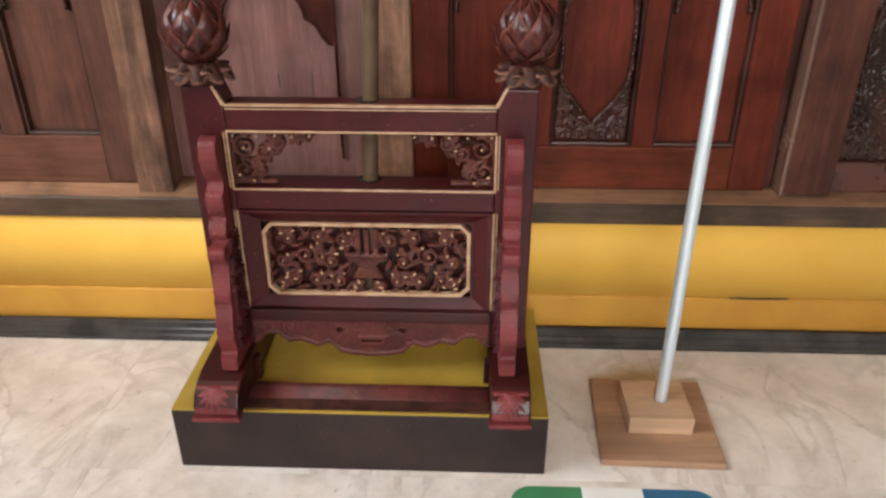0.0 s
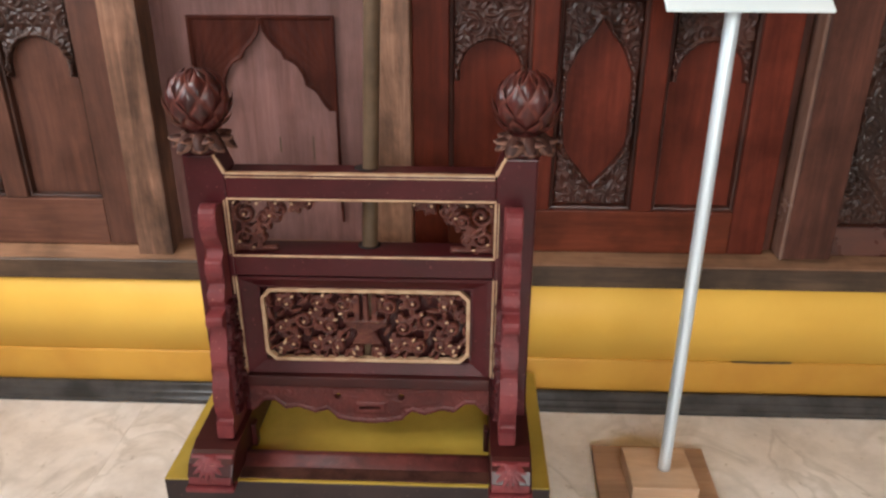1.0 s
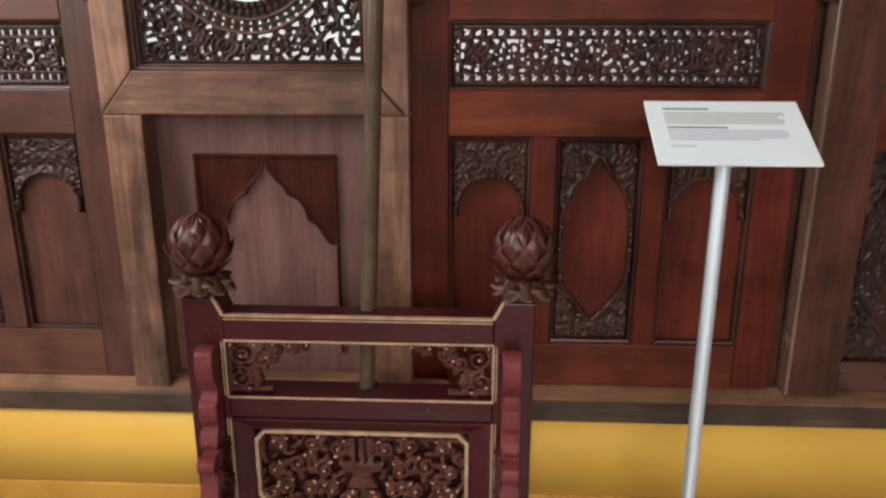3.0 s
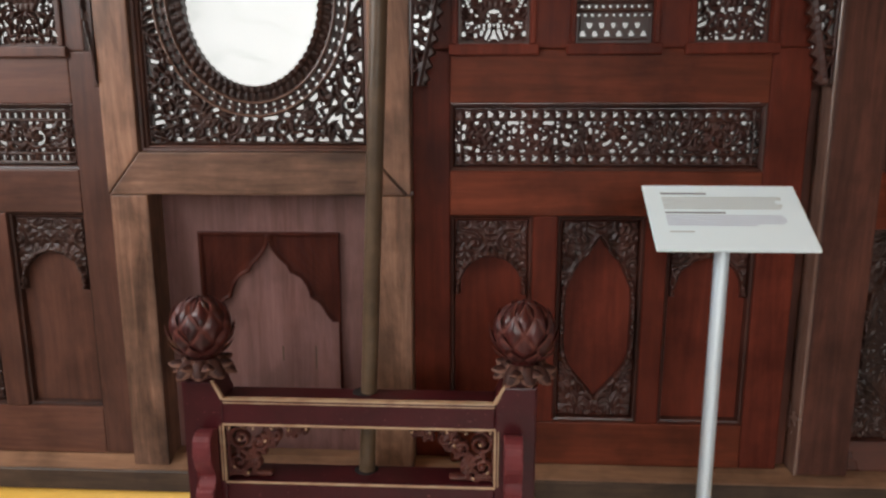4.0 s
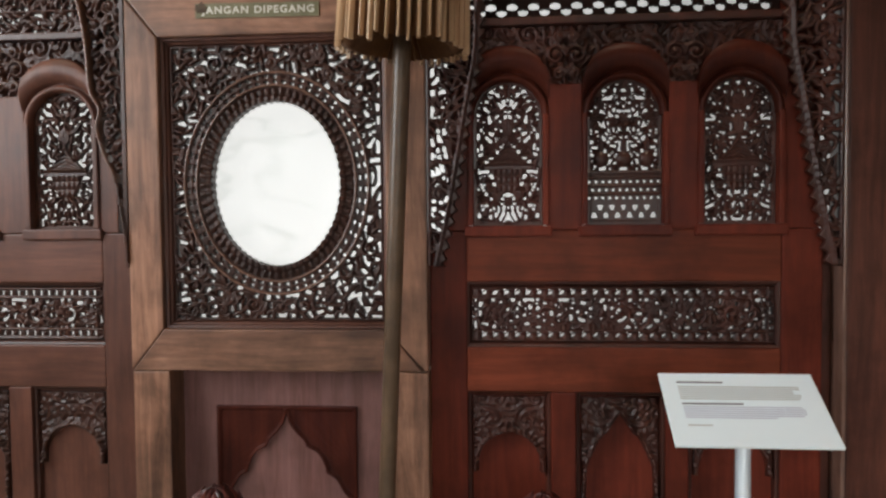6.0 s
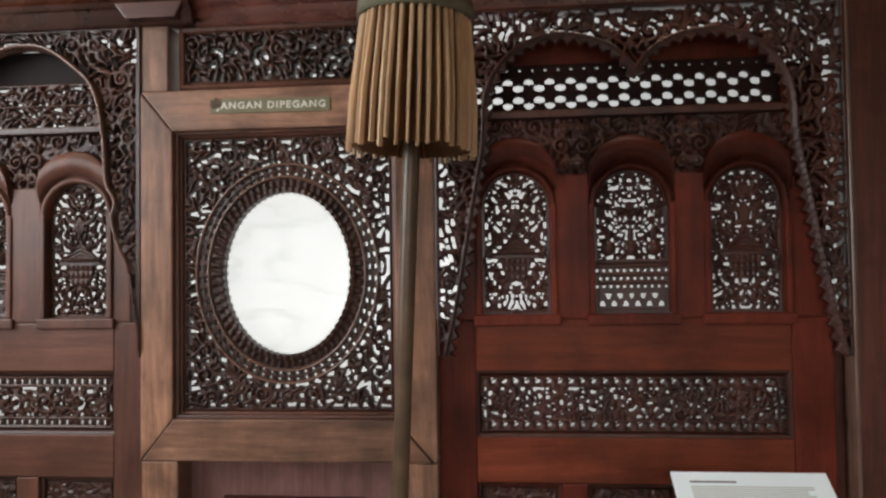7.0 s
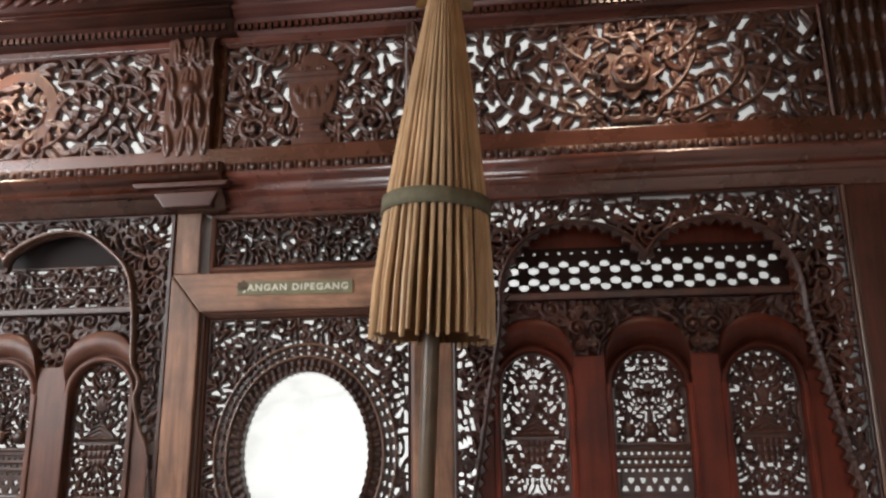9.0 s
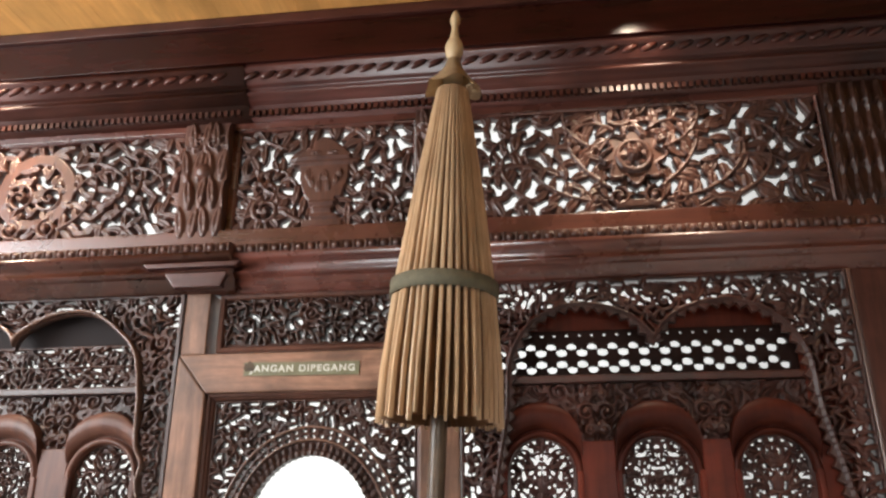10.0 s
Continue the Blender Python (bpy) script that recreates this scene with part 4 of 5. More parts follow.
ogee = half + [(OG + 0.176, 0.60), (OG - 0.176, 0.60)] + [(2 * OG - x, z) for x, z in half[:0:-1]]
d, _, inside = poly_distance(c.X, c.Z, ogee)
rays = np.arctan2(c.Z - 0.93, np.minimum(np.abs(c.X - (OG - 0.18)), np.abs(c.X - (OG + 0.18))) + 0.01)
c.S[:] = np.where(inside, -d, d)
c.H[:] = 0.003 + 0.0008 * (0.5 + 0.5 * np.sin(rays * 44)) + np.where(d < 0.007, 0.008, 0)
edge = np.minimum(np.minimum(c.X + 0.357, 0.019 - c.X), 1.113 - c.Z)
c.H += np.where(edge < 0.008, 0.008, 0)
c.S[:] = np.where(c.Z < 0.87, -0.02, c.S)
c.solid(np.where((c.X > 0.013) | (c.X < -0.351), 0.004, -0.03), 0.003)
part("spandrel", c.mesh("spandrel", 0.0518, 0.002, DOOR_RED), DOOR_RED, door, "red-brown sunray spandrels round an ogee field")

for x, z0, z1 in ((-0.145, 0.757, 0.797), (-0.055, 0.735, 0.80)):
    part("crack", slab(x - 0.0018, x + 0.0018, 0.0512, 0.0525, z0, z1, 0.0), SCUFF, door, "short dark crack in the panel")

# openwork over the door head
part("vent_frame", rect_frame(L1 + 0.024, R0 - 0.016, 2.196, 2.328, [(0, 0.04), (0, 0.006), (0.005, -0.002), (0.012, -0.004), (0.018, 0.0), (0.018, 0.04)]), BROWN_UP, door)
c = Carving(-0.441, 0.098, 2.195, 2.329, 17)
c.line([(-0.441, 2.199), (0.098, 2.199)], 0.01, 0.008)
for i in range(4):
    c.scroll(-0.37 + 0.132 * i, 2.26, 0.036, 1 if i % 2 else -1, 1.57, 0.016)
c.fill(0.0056, 0.034, 0.016)
part("vent_panel", c.mesh("vent_panel", 0.014, 0.026, CARVED), CARVED, door, "openwork leaf panel over the door head")


def lettering(text, height, spacing):
    curve = bpy.data.curves.new("letters", "FONT")
    curve.body, curve.size, curve.extrude, curve.space_character = text, height, 0.0006, spacing
    curve.offset = 0.0006
    curve.align_x, curve.align_y = "LEFT", "CENTER"
    ob = new("letters", curve)
    bpy.context.view_layer.update()
    data = bpy.data.meshes.new_from_object(ob)
    bpy.data.objects.remove(ob)
    bpy.data.curves.remove(curve)
    return data


notice = thing("notice_strip", (-0.2, -0.031, 2.125), "grey-green notice strip with pale letters, scuffed at one end", "sign")
tilt = pose(-0.203, -0.0312, 2.124, 90, 0.0, 0) @ pose(0, 0, 0, 0, 0, -0.6)
strip = part("strip", slab(-0.157, 0.157, -0.018, 0.018, 0.0, 0.0022, 0.0006), SIGN_GREEN, notice)
strip.matrix_basis = tilt
data = lettering("JANGAN DIPEGANG", 0.0245, 1.22)
xs = [v.co.x for v in data.vertices]
fit_x = 0.286 / (max(xs) - min(xs))
for v in data.vertices:
    v.co.x = (v.co.x - min(xs)) * fit_x - 0.141
letters = part("lettering", data, SIGN_LETTER, notice, "pale capital letters")
letters.matrix_basis = tilt @ pose(0, 0, 0.0026)
scuff = part("scuff", prism([(0.03 * math.cos(k * 0.5) * (0.5 + 0.25 * math.sin(3.1 * k)), 0.022 * math.sin(k * 0.5) * (0.6 + 0.2 * math.cos(2.3 * k))) for k in range(12)], 0.0, 0.001, "z"), SCUFF, notice, "dark scuffed patch")
scuff.matrix_basis = tilt @ pose(-0.142, 0.006, 0.0033)

# ---------------- beam, frieze and cornice ----------------
BEAM_OUT = [(0.06, 2.3425), (-0.03, 2.3425), (-0.03, 2.355), (-0.045, 2.357), (-0.045, 2.374), (-0.05, 2.376), (-0.064, 2.388), (-0.064, 2.392), (-0.058, 2.394), (-0.058, 2.41), (-0.062, 2.413), (-0.074, 2.422), (-0.08, 2.43), (-0.08, 2.44), (-0.062, 2.4405), (-0.062, 2.468), (-0.05, 2.4685), (-0.05, 2.473), (0.06, 2.473)]
CORNICE = [(0.06, 2.885), (-0.04, 2.885), (-0.04, 2.904), (-0.056, 2.905), (-0.056, 2.914), (-0.061, 2.916), (-0.076, 2.924), (-0.084, 2.933), (-0.093, 2.934), (-0.093, 2.944), (-0.085, 2.946), (-0.085, 2.956), (-0.09, 2.958), (-0.103, 2.963), (-0.103, 2.969), (-0.108, 2.971), (-0.108, 2.998), (-0.126, 3.0), (-0.126, 3.014), (0.06, 3.014)]
beam = thing("beam", (0, 0, 2.3425), "stepped dark teak beam with a carved bead band", "beam", kind="structure")
cornice = thing("cornice", (0, 0, 2.885), "dark teak cornice with dentils and a rope moulding", "cornice", kind="structure")
for x0, x1, out in ((-2.4, -0.405, -0.022), (-0.404, 2.75, 0.0)):
    part("moulding", smooth(prism([(y + (out if y < 0.05 else 0), z) for y, z in BEAM_OUT], x0, x1), 25), BEAM, beam)
    part("moulding", smooth(prism([(y + (0.3 * out if y < 0.05 else 0), z) for y, z in CORNICE], x0, x1), 25), CORNICE_WOOD, cornice)
    lo, hi = max(x0, -1.6), min(x1, 1.75)
    c = Carving(lo, hi, 2.4395, 2.4685, 55, 0.003)
    c.solid(np.full(c.X.shape, 0.01), 0.002)
    step = 0.034
    for i in range(int((hi - lo) / step)):
        x = lo + (i + 0.5) * step
        c.stamp(x, 2.454, 0.0105, 0.013)
        c.line([(x + 0.017, 2.444), (x + 0.017, 2.464)], 0.006, 0.010)
    part("carved_band", c.mesh("carved_band", -0.066 + out, 0.003, CARVED_RED), CARVED_RED, beam, "row of small carved leaves")
    dent = bmesh.new()
    for i in range(int((hi - lo) / 0.02)):
        slab(lo + i * 0.02, lo + i * 0.02 + 0.011, -0.054 + 0.3 * out, -0.0405 + 0.3 * out, 2.8855, 2.9035, 0, dent)
    tagged(part("dentils", dent, CORNICE_WOOD, cornice, "fine row of dentils"), kind="stuff")
    rope = bmesh.new()
    for i in range(int((hi - lo) / 0.05)):
        x = lo + i * 0.05
        bmesh.ops.create_uvsphere(rope, u_segments=8, v_segments=5, radius=1, matrix=Matrix.LocRotScale((x + 0.02, -0.1095 + 0.3 * out, 2.9845), Euler((0, radians(-28), 0)), (0.027, 0.012, 0.0095)))
    for f in rope.faces:
        f.smooth = True
    tagged(part("rope_moulding", rope, CORNICE_WOOD, cornice, "twisted rope moulding"), kind="stuff")
cap = thing("post_cap", (-0.53, -0.08, 2.4), "stepped timber cap under the beam above the door post", "moulding")
part("lip", prism([(-0.65, 2.412), (-0.372, 2.412), (-0.384, 2.398), (-0.636, 2.398)], -0.099, -0.07, "y", 0.003), CORNICE_WOOD, cap)
part("block", prism([(-0.6, 2.3975), (-0.405, 2.3975), (-0.43, 2.346), (-0.562, 2.346)], -0.083, -0.05, "y", 0.004), CORNICE_WOOD, cap)
fascia = thing("fascia", (0, -0.1, 3.05), "dark red glossy fascia board under the ceiling", "fascia", kind="structure")
part("board", slab(-2.9, 3.3, -0.138, 0.06, 3.0145, 3.138, 0.003), FASCIA, fascia)
part("trim", slab(-2.9, 3.3, -0.15, 0.06, 3.1385, 3.172, 0.004), CORNICE_WOOD, fascia)

frieze = thing("frieze", (0, 0, 2.512), "frieze of openwork teak panels between carved pilasters", "frieze", kind="structure")
part("rail", slab(-2.4, 2.75, -0.026, 0.04, 2.4735, 2.531, 0.003), BEAM, frieze)
part("rail", slab(-2.4, 2.75, -0.012, 0.04, 2.862, 2.8845, 0.002), BEAM, frieze)


def frieze_panel(x0, x1, seed, motif, mat, label):
    z0, z1 = 2.5315, 2.8615
    part("panel_frame", rect_frame(x0 + 0.012, x1 - 0.012, z0 + 0.008, z1 - 0.008, [(0, 0.03), (0, 0.008), (0.003, -0.004), (0.0075, -0.008), (0.0075, 0.03)]), BEAM, frieze)
    c = Carving(x0 + 0.010, x1 - 0.010, z0 + 0.006, z1 - 0.006, seed, 0.0034)
    cx, cz = (x0 + x1) / 2, (z0 + z1) / 2
    r = np.hypot(c.X - cx, c.Z - cz)
    a = np.arctan2(c.Z - cz, c.X - cx)
    if motif == "rosette":
        # eight-pointed star with a ringed bud, on a bracket of scrolls, between sweeping fronds
        cx, cz = cx - 0.014, cz + 0.004
        r, a = np.hypot(c.X - cx, c.Z - cz), np.arctan2(c.Z - cz, c.X - cx)
        star = 0.07 + 0.024 * np.abs(np.cos(4 * a)) ** 1.6
        c.solid(star - r, 0.022)
        c.H += np.where((star - r > 0) & (star - r < 0.008), 0.012, 0) + np.where(np.abs(r - 0.044) < 0.006, 0.012, 0)
        c.H += np.where(r < 0.036, 0.010 * np.abs(np.cos(3 * a)) + 0.004, 0) + np.where(r < 0.02, 0.02 * np.sqrt(np.clip(1 - (r / 0.02) ** 2, 0, 1)), 0)
        for side in (-1, 1):
            turned = lambda deg, s=side: radians(deg if s > 0 else 180 - deg)
            for dx, dz, deg, length, bend in ((0.07, -0.09, 35, 0.26, 1.3), (0.085, -0.13, 4, 0.3, 1.5), (0.09, 0.03, 18, 0.2, 1.9), (0.05, 0.09, 35, 0.16, -2.4), (0.27, -0.02, 20, 0.2, -2.2), (0.28, -0.12, 25, 0.2, 1.8), (0.3, 0.1, -8, 0.17, -1.8)):
                c.frond(cx + side * dx, cz + dz, turned(deg), length, side * bend, 0.022, 0.013, 0.05)
            c.scroll(cx + side * 0.05, cz - 0.118, 0.03, side, 1.57, 0.026, 0.013, 3)
            c.scroll(cx + side * 0.11, cz - 0.125, 0.024, -side, 1.57, 0.024, 0.011, 3)
        c.solid(np.minimum(0.012 - np.abs(c.Z - cz + 0.14), 0.06 - np.abs(c.X - cx)), 0.018)
    elif motif == "urn":
        # footed urn under a roof-shaped lid, its bowl wrapped in leaves
        prof = np.interp(c.Z - z0, [0, 0.02, 0.024, 0.042, 0.046, 0.066, 0.07, 0.085, 0.105, 0.15, 0.195, 0.2, 0.222, 0.226, 0.262, 0.292], [0.062, 0.06, 0.05, 0.048, 0.03, 0.03, 0.04, 0.042, 0.058, 0.072, 0.076, 0.1, 0.112, 0.085, 0.05, 0.008])
        body = np.minimum(prof - np.abs(c.X - cx), (z0 + 0.292) - c.Z)
        c.solid(body, 0.014)
        c.H += np.where(body > 0, 0.008 * np.sqrt(np.clip(1 - ((c.X - cx) / 0.11) ** 2, 0, 1)), 0)
        for h in (0.034, 0.056, 0.078, 0.205, 0.224):
            c.H += np.where((body > 0) & (np.abs(c.Z - z0 - h) < 0.0045), 0.008, 0)
        for side in (-1, 1):
            for dx, z, turn, size in ((0.01, 0.1, 1.25, 0.075), (0.028, 0.125, 1.0, 0.06), (0.006, 0.14, 1.4, 0.055), (0.045, 0.15, 1.2, 0.045), (0.05, 0.23, 2.6, 0.05)):
                c.leaf(cx + side * dx, z0 + z, 1.57 - side * (1.57 - turn), size, 0.017, side * 0.9, 0.031)
        for side in (-1, 1):
            turned = lambda deg, s=side: radians(deg if s > 0 else 180 - deg)
            for dx, dz, deg, length, bend in ((0.05, -0.14, 12, 0.2, 2.6), (0.085, -0.02, 60, 0.16, -2.6), (0.1, -0.06, 5, 0.15, 1.6), (0.12, 0.1, 10, 0.13, 1.5), (0.235, -0.15, 95, 0.16, 1.2)):
                c.frond(cx + side * dx, cz + dz, turned(deg), length, side * bend, 0.022, 0.013, 0.044)
            c.scroll(cx + side * 0.17, cz - 0.1, 0.045, -side, 2.0, 0.026, 0.018, 6)
    else:
        c.solid(0.018 - np.abs(r - 0.11), 0.016)
        for side in (-1, 1):
            turned = lambda deg, s=side: radians(deg if s > 0 else 180 - deg)
            c.scroll(cx + side * 0.06, cz - 0.125, 0.035, side, 1.57, 0.03, 0.016, 4)
            c.scroll(cx + side * 0.05, cz - 0.02, 0.05, side, 2.5, 0.026, 0.014, 8)
            for dx, dz, deg, length, bend in ((0.08, -0.13, 20, 0.24, 1.8), (0.13, 0.0, 50, 0.2, -2.0), (0.12, 0.08, 10, 0.2, -1.4), (0.26, -0.1, 35, 0.2, 1.5), (0.3, 0.06, 5, 0.16, -1.8)):
                c.frond(cx + side * dx, cz + dz, turned(deg), length, side * bend, 0.022, 0.013, 0.046)
    c.leaf_width = (0.38, 0.52)
    c.fill(0.0118, 0.056, 0.02, 0.05)
    part("frieze_panel", c.mesh("frieze_panel", 0.012, 0.014, mat), mat, frieze, label)


def pilaster(x0, x1, tiers, lean):
    """A pilaster overlaid with tiers of upright leaves."""
    c = Carving(x0, x1, 2.5135, 2.8835, int(100 * abs(x0)))
    c.solid(np.full(c.X.shape, 0.02), 0.002)
    w = x1 - x0
    for k in range(tiers):
        z = 2.5135 + 0.37 * k / tiers
        n = 5 if lean else 4
        for i in range(n):
            x = x0 + (i + 0.5 + 0.5 * (k % 2) * (not lean)) * w / n
            c.leaf(x, z, 1.57, 0.36 / tiers * 1.12, w / n * (0.5 if lean else 0.85), 0.25 * (-1) ** i * (not lean), 0.014 + 0.006 * (k % 2))
            if lean:
                c.leaf(x - 0.4 * w / n, z + 0.02, 1.4, 0.05, 0.008, -0.5, 0.012)
                c.leaf(x + 0.4 * w / n, z + 0.02, 1.74, 0.05, 0.008, 0.5, 0.012)
    if not lean:
        c.scroll((x0 + x1) / 2 - 0.025, 2.81, 0.026, 1, 0, 0.02)
        c.scroll((x0 + x1) / 2 + 0.025, 2.81, 0.026, -1, 3.14, 0.02)
        c.stamp((x0 + x1) / 2, 2.72, 0.024, 0.024)
    part("pilaster", c.mesh("pilaster", -0.022, 0.04, CARVED if lean else CARVED_RED), CARVED_RED, frieze, "pilaster carved with upright leaves")


frieze_panel(-0.45, 0.095, 61, "urn", CARVED_RED, "openwork panel with a footed urn among leaves")
frieze_panel(0.225, 1.228, 62, "rosette", CARVED_RED, "openwork panel with a star rosette among leaves")
frieze_panel(-1.56, -0.612, 63, "shield", CARVED_RED, "openwork panel with a scrolled shield among leaves")
pilaster(-0.6115, -0.468, 4, False)
part("backing", slab(-0.4675, -0.4505, 0.0, 0.03, 2.5135, 2.8835, 0.0), BEAM, frieze)
part("backing", slab(1.2285, 1.2315, 0.0, 0.03, 2.5135, 2.8835, 0.0), BEAM, frieze)
pilaster(0.0965, 0.224, 4, False)
pilaster(1.232, 1.395, 4, True)
part("end_board", slab(1.3955, 2.75, -0.02, 0.03, 2.5135, 2.8835, 0.003), RED_UP, frieze)
part("end_board", slab(-2.4, -1.5605, -0.005, 0.03, 2.5315, 2.8615, 0.003), BROWN_UP, frieze)


# ---------------- umbrella stand ----------------
BOX_TOP = 0.172
box = thing("platform_box", (0.122, -0.34, 0), "dark brown wooden platform box with an olive-yellow top", "platform")
part("body", slab(-0.313, 0.557, -0.573, -0.105, 0.0, BOX_TOP - 0.0045, 0.003), BOX_DARK, box)
part("top", slab(-0.3125, 0.5565, -0.5725, -0.1055, BOX_TOP - 0.004, BOX_TOP, 0.0015), OLIVE, box, "olive-yellow painted top")

stand = thing("umbrella_stand", (0.135, -0.4, BOX_TOP), "maroon lacquered umbrella stand with gilt lines and carved panels", "umbrella stand")
SX, PH = 0.139, 0.325      # the middle of the stand, and its posts' distance from it
YF, YB = -0.422, -0.345     # front and back of its frame


def stroke_outline(points):
    return curve_through(points + [points[0]], 5)[:-1]


for side in (-1, 1):
    px = SX + side * PH
    # post with a notched shoulder on its inner side
    inner, outer = px - side * 0.042, px + side * 0.042
    outline = [(outer, BOX_TOP + 0.0005), (outer, 0.884), (px - side * 0.028, 0.884), (inner, 0.848), (inner, BOX_TOP + 0.0005)]
    part("post", prism(outline, YF, YB, "y", 0.004), LACQUER, stand)
    line = [(px - side * 0.026, 0.8865), (inner - side * 0.0035, 0.849), (inner + side * 0.002, 0.8455), (px - side * 0.0205, 0.8865)]
    part("gilt_line", prism(line, YF - 0.0015, YF + 0.008, "y"), GOLD, stand, "gilt edge line")
    # sled foot with a scrolled toe
    tx = 0.134 + side * 0.333
    fx0, fx1 = tx - 0.045, tx + (0.045 if side > 0 else 0.056)
    foot = [(-0.2, BOX_TOP + 0.001), (-0.2, 0.235), (-0.3, 0.262), (-0.53, 0.252), (-0.562, 0.248), (-0.592, 0.232), (-0.606, 0.208), (-0.604, 0.192), (-0.592, 0.184), (-0.612, 0.182), (-0.614, BOX_TOP + 0.001)]
    foot_ob = part("foot", prism(foot, fx0, fx1, "x", 0.004), LACQUER_DARK, stand, "sled foot with a carved scroll toe")
    toe = Carving(fx0 + 0.004, fx1 - 0.004, 0.188, 0.243, 5, 0.002)
    toe.solid(np.minimum(np.minimum(toe.X - fx0 - 0.003, fx1 - 0.003 - toe.X), 0.02), 0.002)
    for k in range(7):
        a = radians(200 + 140 * k / 6)
        toe.leaf(tx + 0.006 * math.cos(a), 0.238 + 0.006 * math.sin(a), a, 0.036, 0.011, 0.3 * (k - 3) / 3, 0.008)
    toe.stamp(tx, 0.238, 0.014, 0.009)
    toe_mesh = toe.mesh("toe_carving", 0, 0.004, RED_PAINT)
    for v in toe_mesh.vertices:
        u = (v.co.z - 0.188) / 0.055
        v.co.y = -0.607 + 0.034 * u * u + v.co.y * (1 if v.co.y < 0 else 0.5)
    part("toe_carving", toe_mesh, RED_PAINT, foot_ob, "carved leaf on the toe")
    part("toe_plate", slab(fx0 - 0.003, fx1 + 0.003, -0.618, -0.585, BOX_TOP + 0.0015, 0.1835, 0.003), RED_PAINT, foot_ob, "flat red toe plate")
    # bracket wing in front of the post
    front = [(-0.428, 0.79), (-0.452, 0.796), (-0.474, 0.782), (-0.476, 0.738), (-0.462, 0.712), (-0.452, 0.694), (-0.462, 0.678), (-0.474, 0.668), (-0.474, 0.636), (-0.466, 0.618), (-0.478, 0.606), (-0.486, 0.585), (-0.482, 0.566), (-0.512, 0.560), (-0.514, 0.536), (-0.496, 0.528), (-0.502, 0.492), (-0.516, 0.45), (-0.512, 0.425), (-0.526, 0.39), (-0.532, 0.345), (-0.52, 0.306), (-0.536, 0.298), (-0.536, 0.264), (-0.428, 0.264)]
    front = curve_through(front[:-2], 3) + front[-2:]
    wx = 0.143 + side * 0.316
    wing = part("bracket_wing", prism([(y, z - 0.006) for y, z in front], wx - 0.019, wx + 0.019, "x", 0.005), RED_PAINT, stand, "faded red scalloped bracket")
    w = Carving(-0.51, -0.43, 0.3, 0.57, 9 + side, 0.0026)
    w.fill(0.004, 0.03, 0.012)
    w.cut(np.minimum(w.X + 0.505 - 0.02 * np.clip((w.Z - 0.45) / 0.12, 0, 1), 0.57 - w.Z))
    wm = w.mesh("wing_carving", 0, 0.002, LACQUER)
    inner_x = wx - side * 0.0195
    for v in wm.vertices:
        depth = -v.co.y
        v.co = (inner_x - side * max(depth, -0.001), v.co.x, v.co.z)
    wm.flip_normals() if side > 0 else None
    part("wing_carving", wm, GILT_CARVE, wing, "brown carving on the bracket's inner side")

X0, X1 = SX - PH + 0.0425, SX + PH - 0.0425
part("top_rail", slab(X0, X1, YF, YB, 0.791, 0.8445, 0.003), LACQUER, stand)
part("middle_rail", slab(X0, X1, YF, YB, 0.613, 0.665, 0.003), LACQUER, stand)
part("bottom_rail", slab(X0, X1, YF - 0.012, YB, 0.33, 0.3595, 0.004), LACQUER_DARK, stand)
part("gilt_line", slab(X0 + 0.001, X1 - 0.001, YF - 0.0025, YF + 0.012, 0.8448, 0.8488, 0.0012), GOLD, stand, "gilt edge line")
part("gilt_line", slab(X0 + 0.001, X1 - 0.001, YF - 0.0015, YF + 0.004, 0.838, 0.8405, 0.0008), GOLD, stand, "thin gilt line")
for zz in (0.7912, 0.6608):
    part("gilt_line", slab(X0 - 0.002, X1 + 0.002, YF - 0.0025, YF + 0.004, zz - 0.0022, zz + 0.0022, 0.0008), GOLD, stand, "gilt line round the opening")
for side in (-1, 1):
    xi = SX + side * (PH - 0.0425)
    for dx, w in ((0.001, 0.0022), (0.0075, 0.0013)):
        part("gilt_line", slab(xi + side * dx - w, xi + side * dx + w, YF - 0.0025, YF + 0.004, 0.664, 0.788, 0.0006), GOLD, stand, "gilt line round the opening")
        part("gilt_line", slab(xi + side * dx - w, xi + side * dx + w, YF - 0.0025, YF + 0.004, 0.361, 0.61, 0.0006), GOLD, stand, "gilt line beside the panel")

# flat near-black discs paint the shade of the pole's holes; nothing is bored
for zz in (0.8447, 0.6652):
    part("pole_hole_shade", lathe([(0.026, zz), (0.026, zz + 0.0008)], 20, (0.1455, -0.3635)), RECESS_SHADE, stand, "near-black disc painting in the hole's shade")

# sunk panel with a gilt octagonal frame and carving
part("panel_bevel", rect_frame(-0.101, 0.373, 0.386, 0.5745, [(0, -0.402), (0.006, -0.402), (0.036, -0.417), (0.047, -0.418), (0.047, -0.386), (0, -0.386)], 0.72), LACQUER, stand)
part("panel_ground", slab(-0.143, 0.421, -0.374, -0.368, 0.36, 0.6125, 0.0), LACQUER_DARK, stand)
PX0, PX1, PZ0, PZ1 = -0.101, 0.373, 0.386, 0.5745
c = Carving(PX0, PX1, PZ0, PZ1, 71, 0.0022)


def chamfered(grow):
    a = np.minimum(np.minimum(c.X - PX0, PX1 - c.X), np.minimum(c.Z - PZ0, PZ1 - c.Z)) - grow
    k = (np.minimum(c.X - PX0, PX1 - c.X) + np.minimum(c.Z - PZ0, PZ1 - c.Z) - 0.022) / 1.414 - grow
    return np.minimum(a, k)


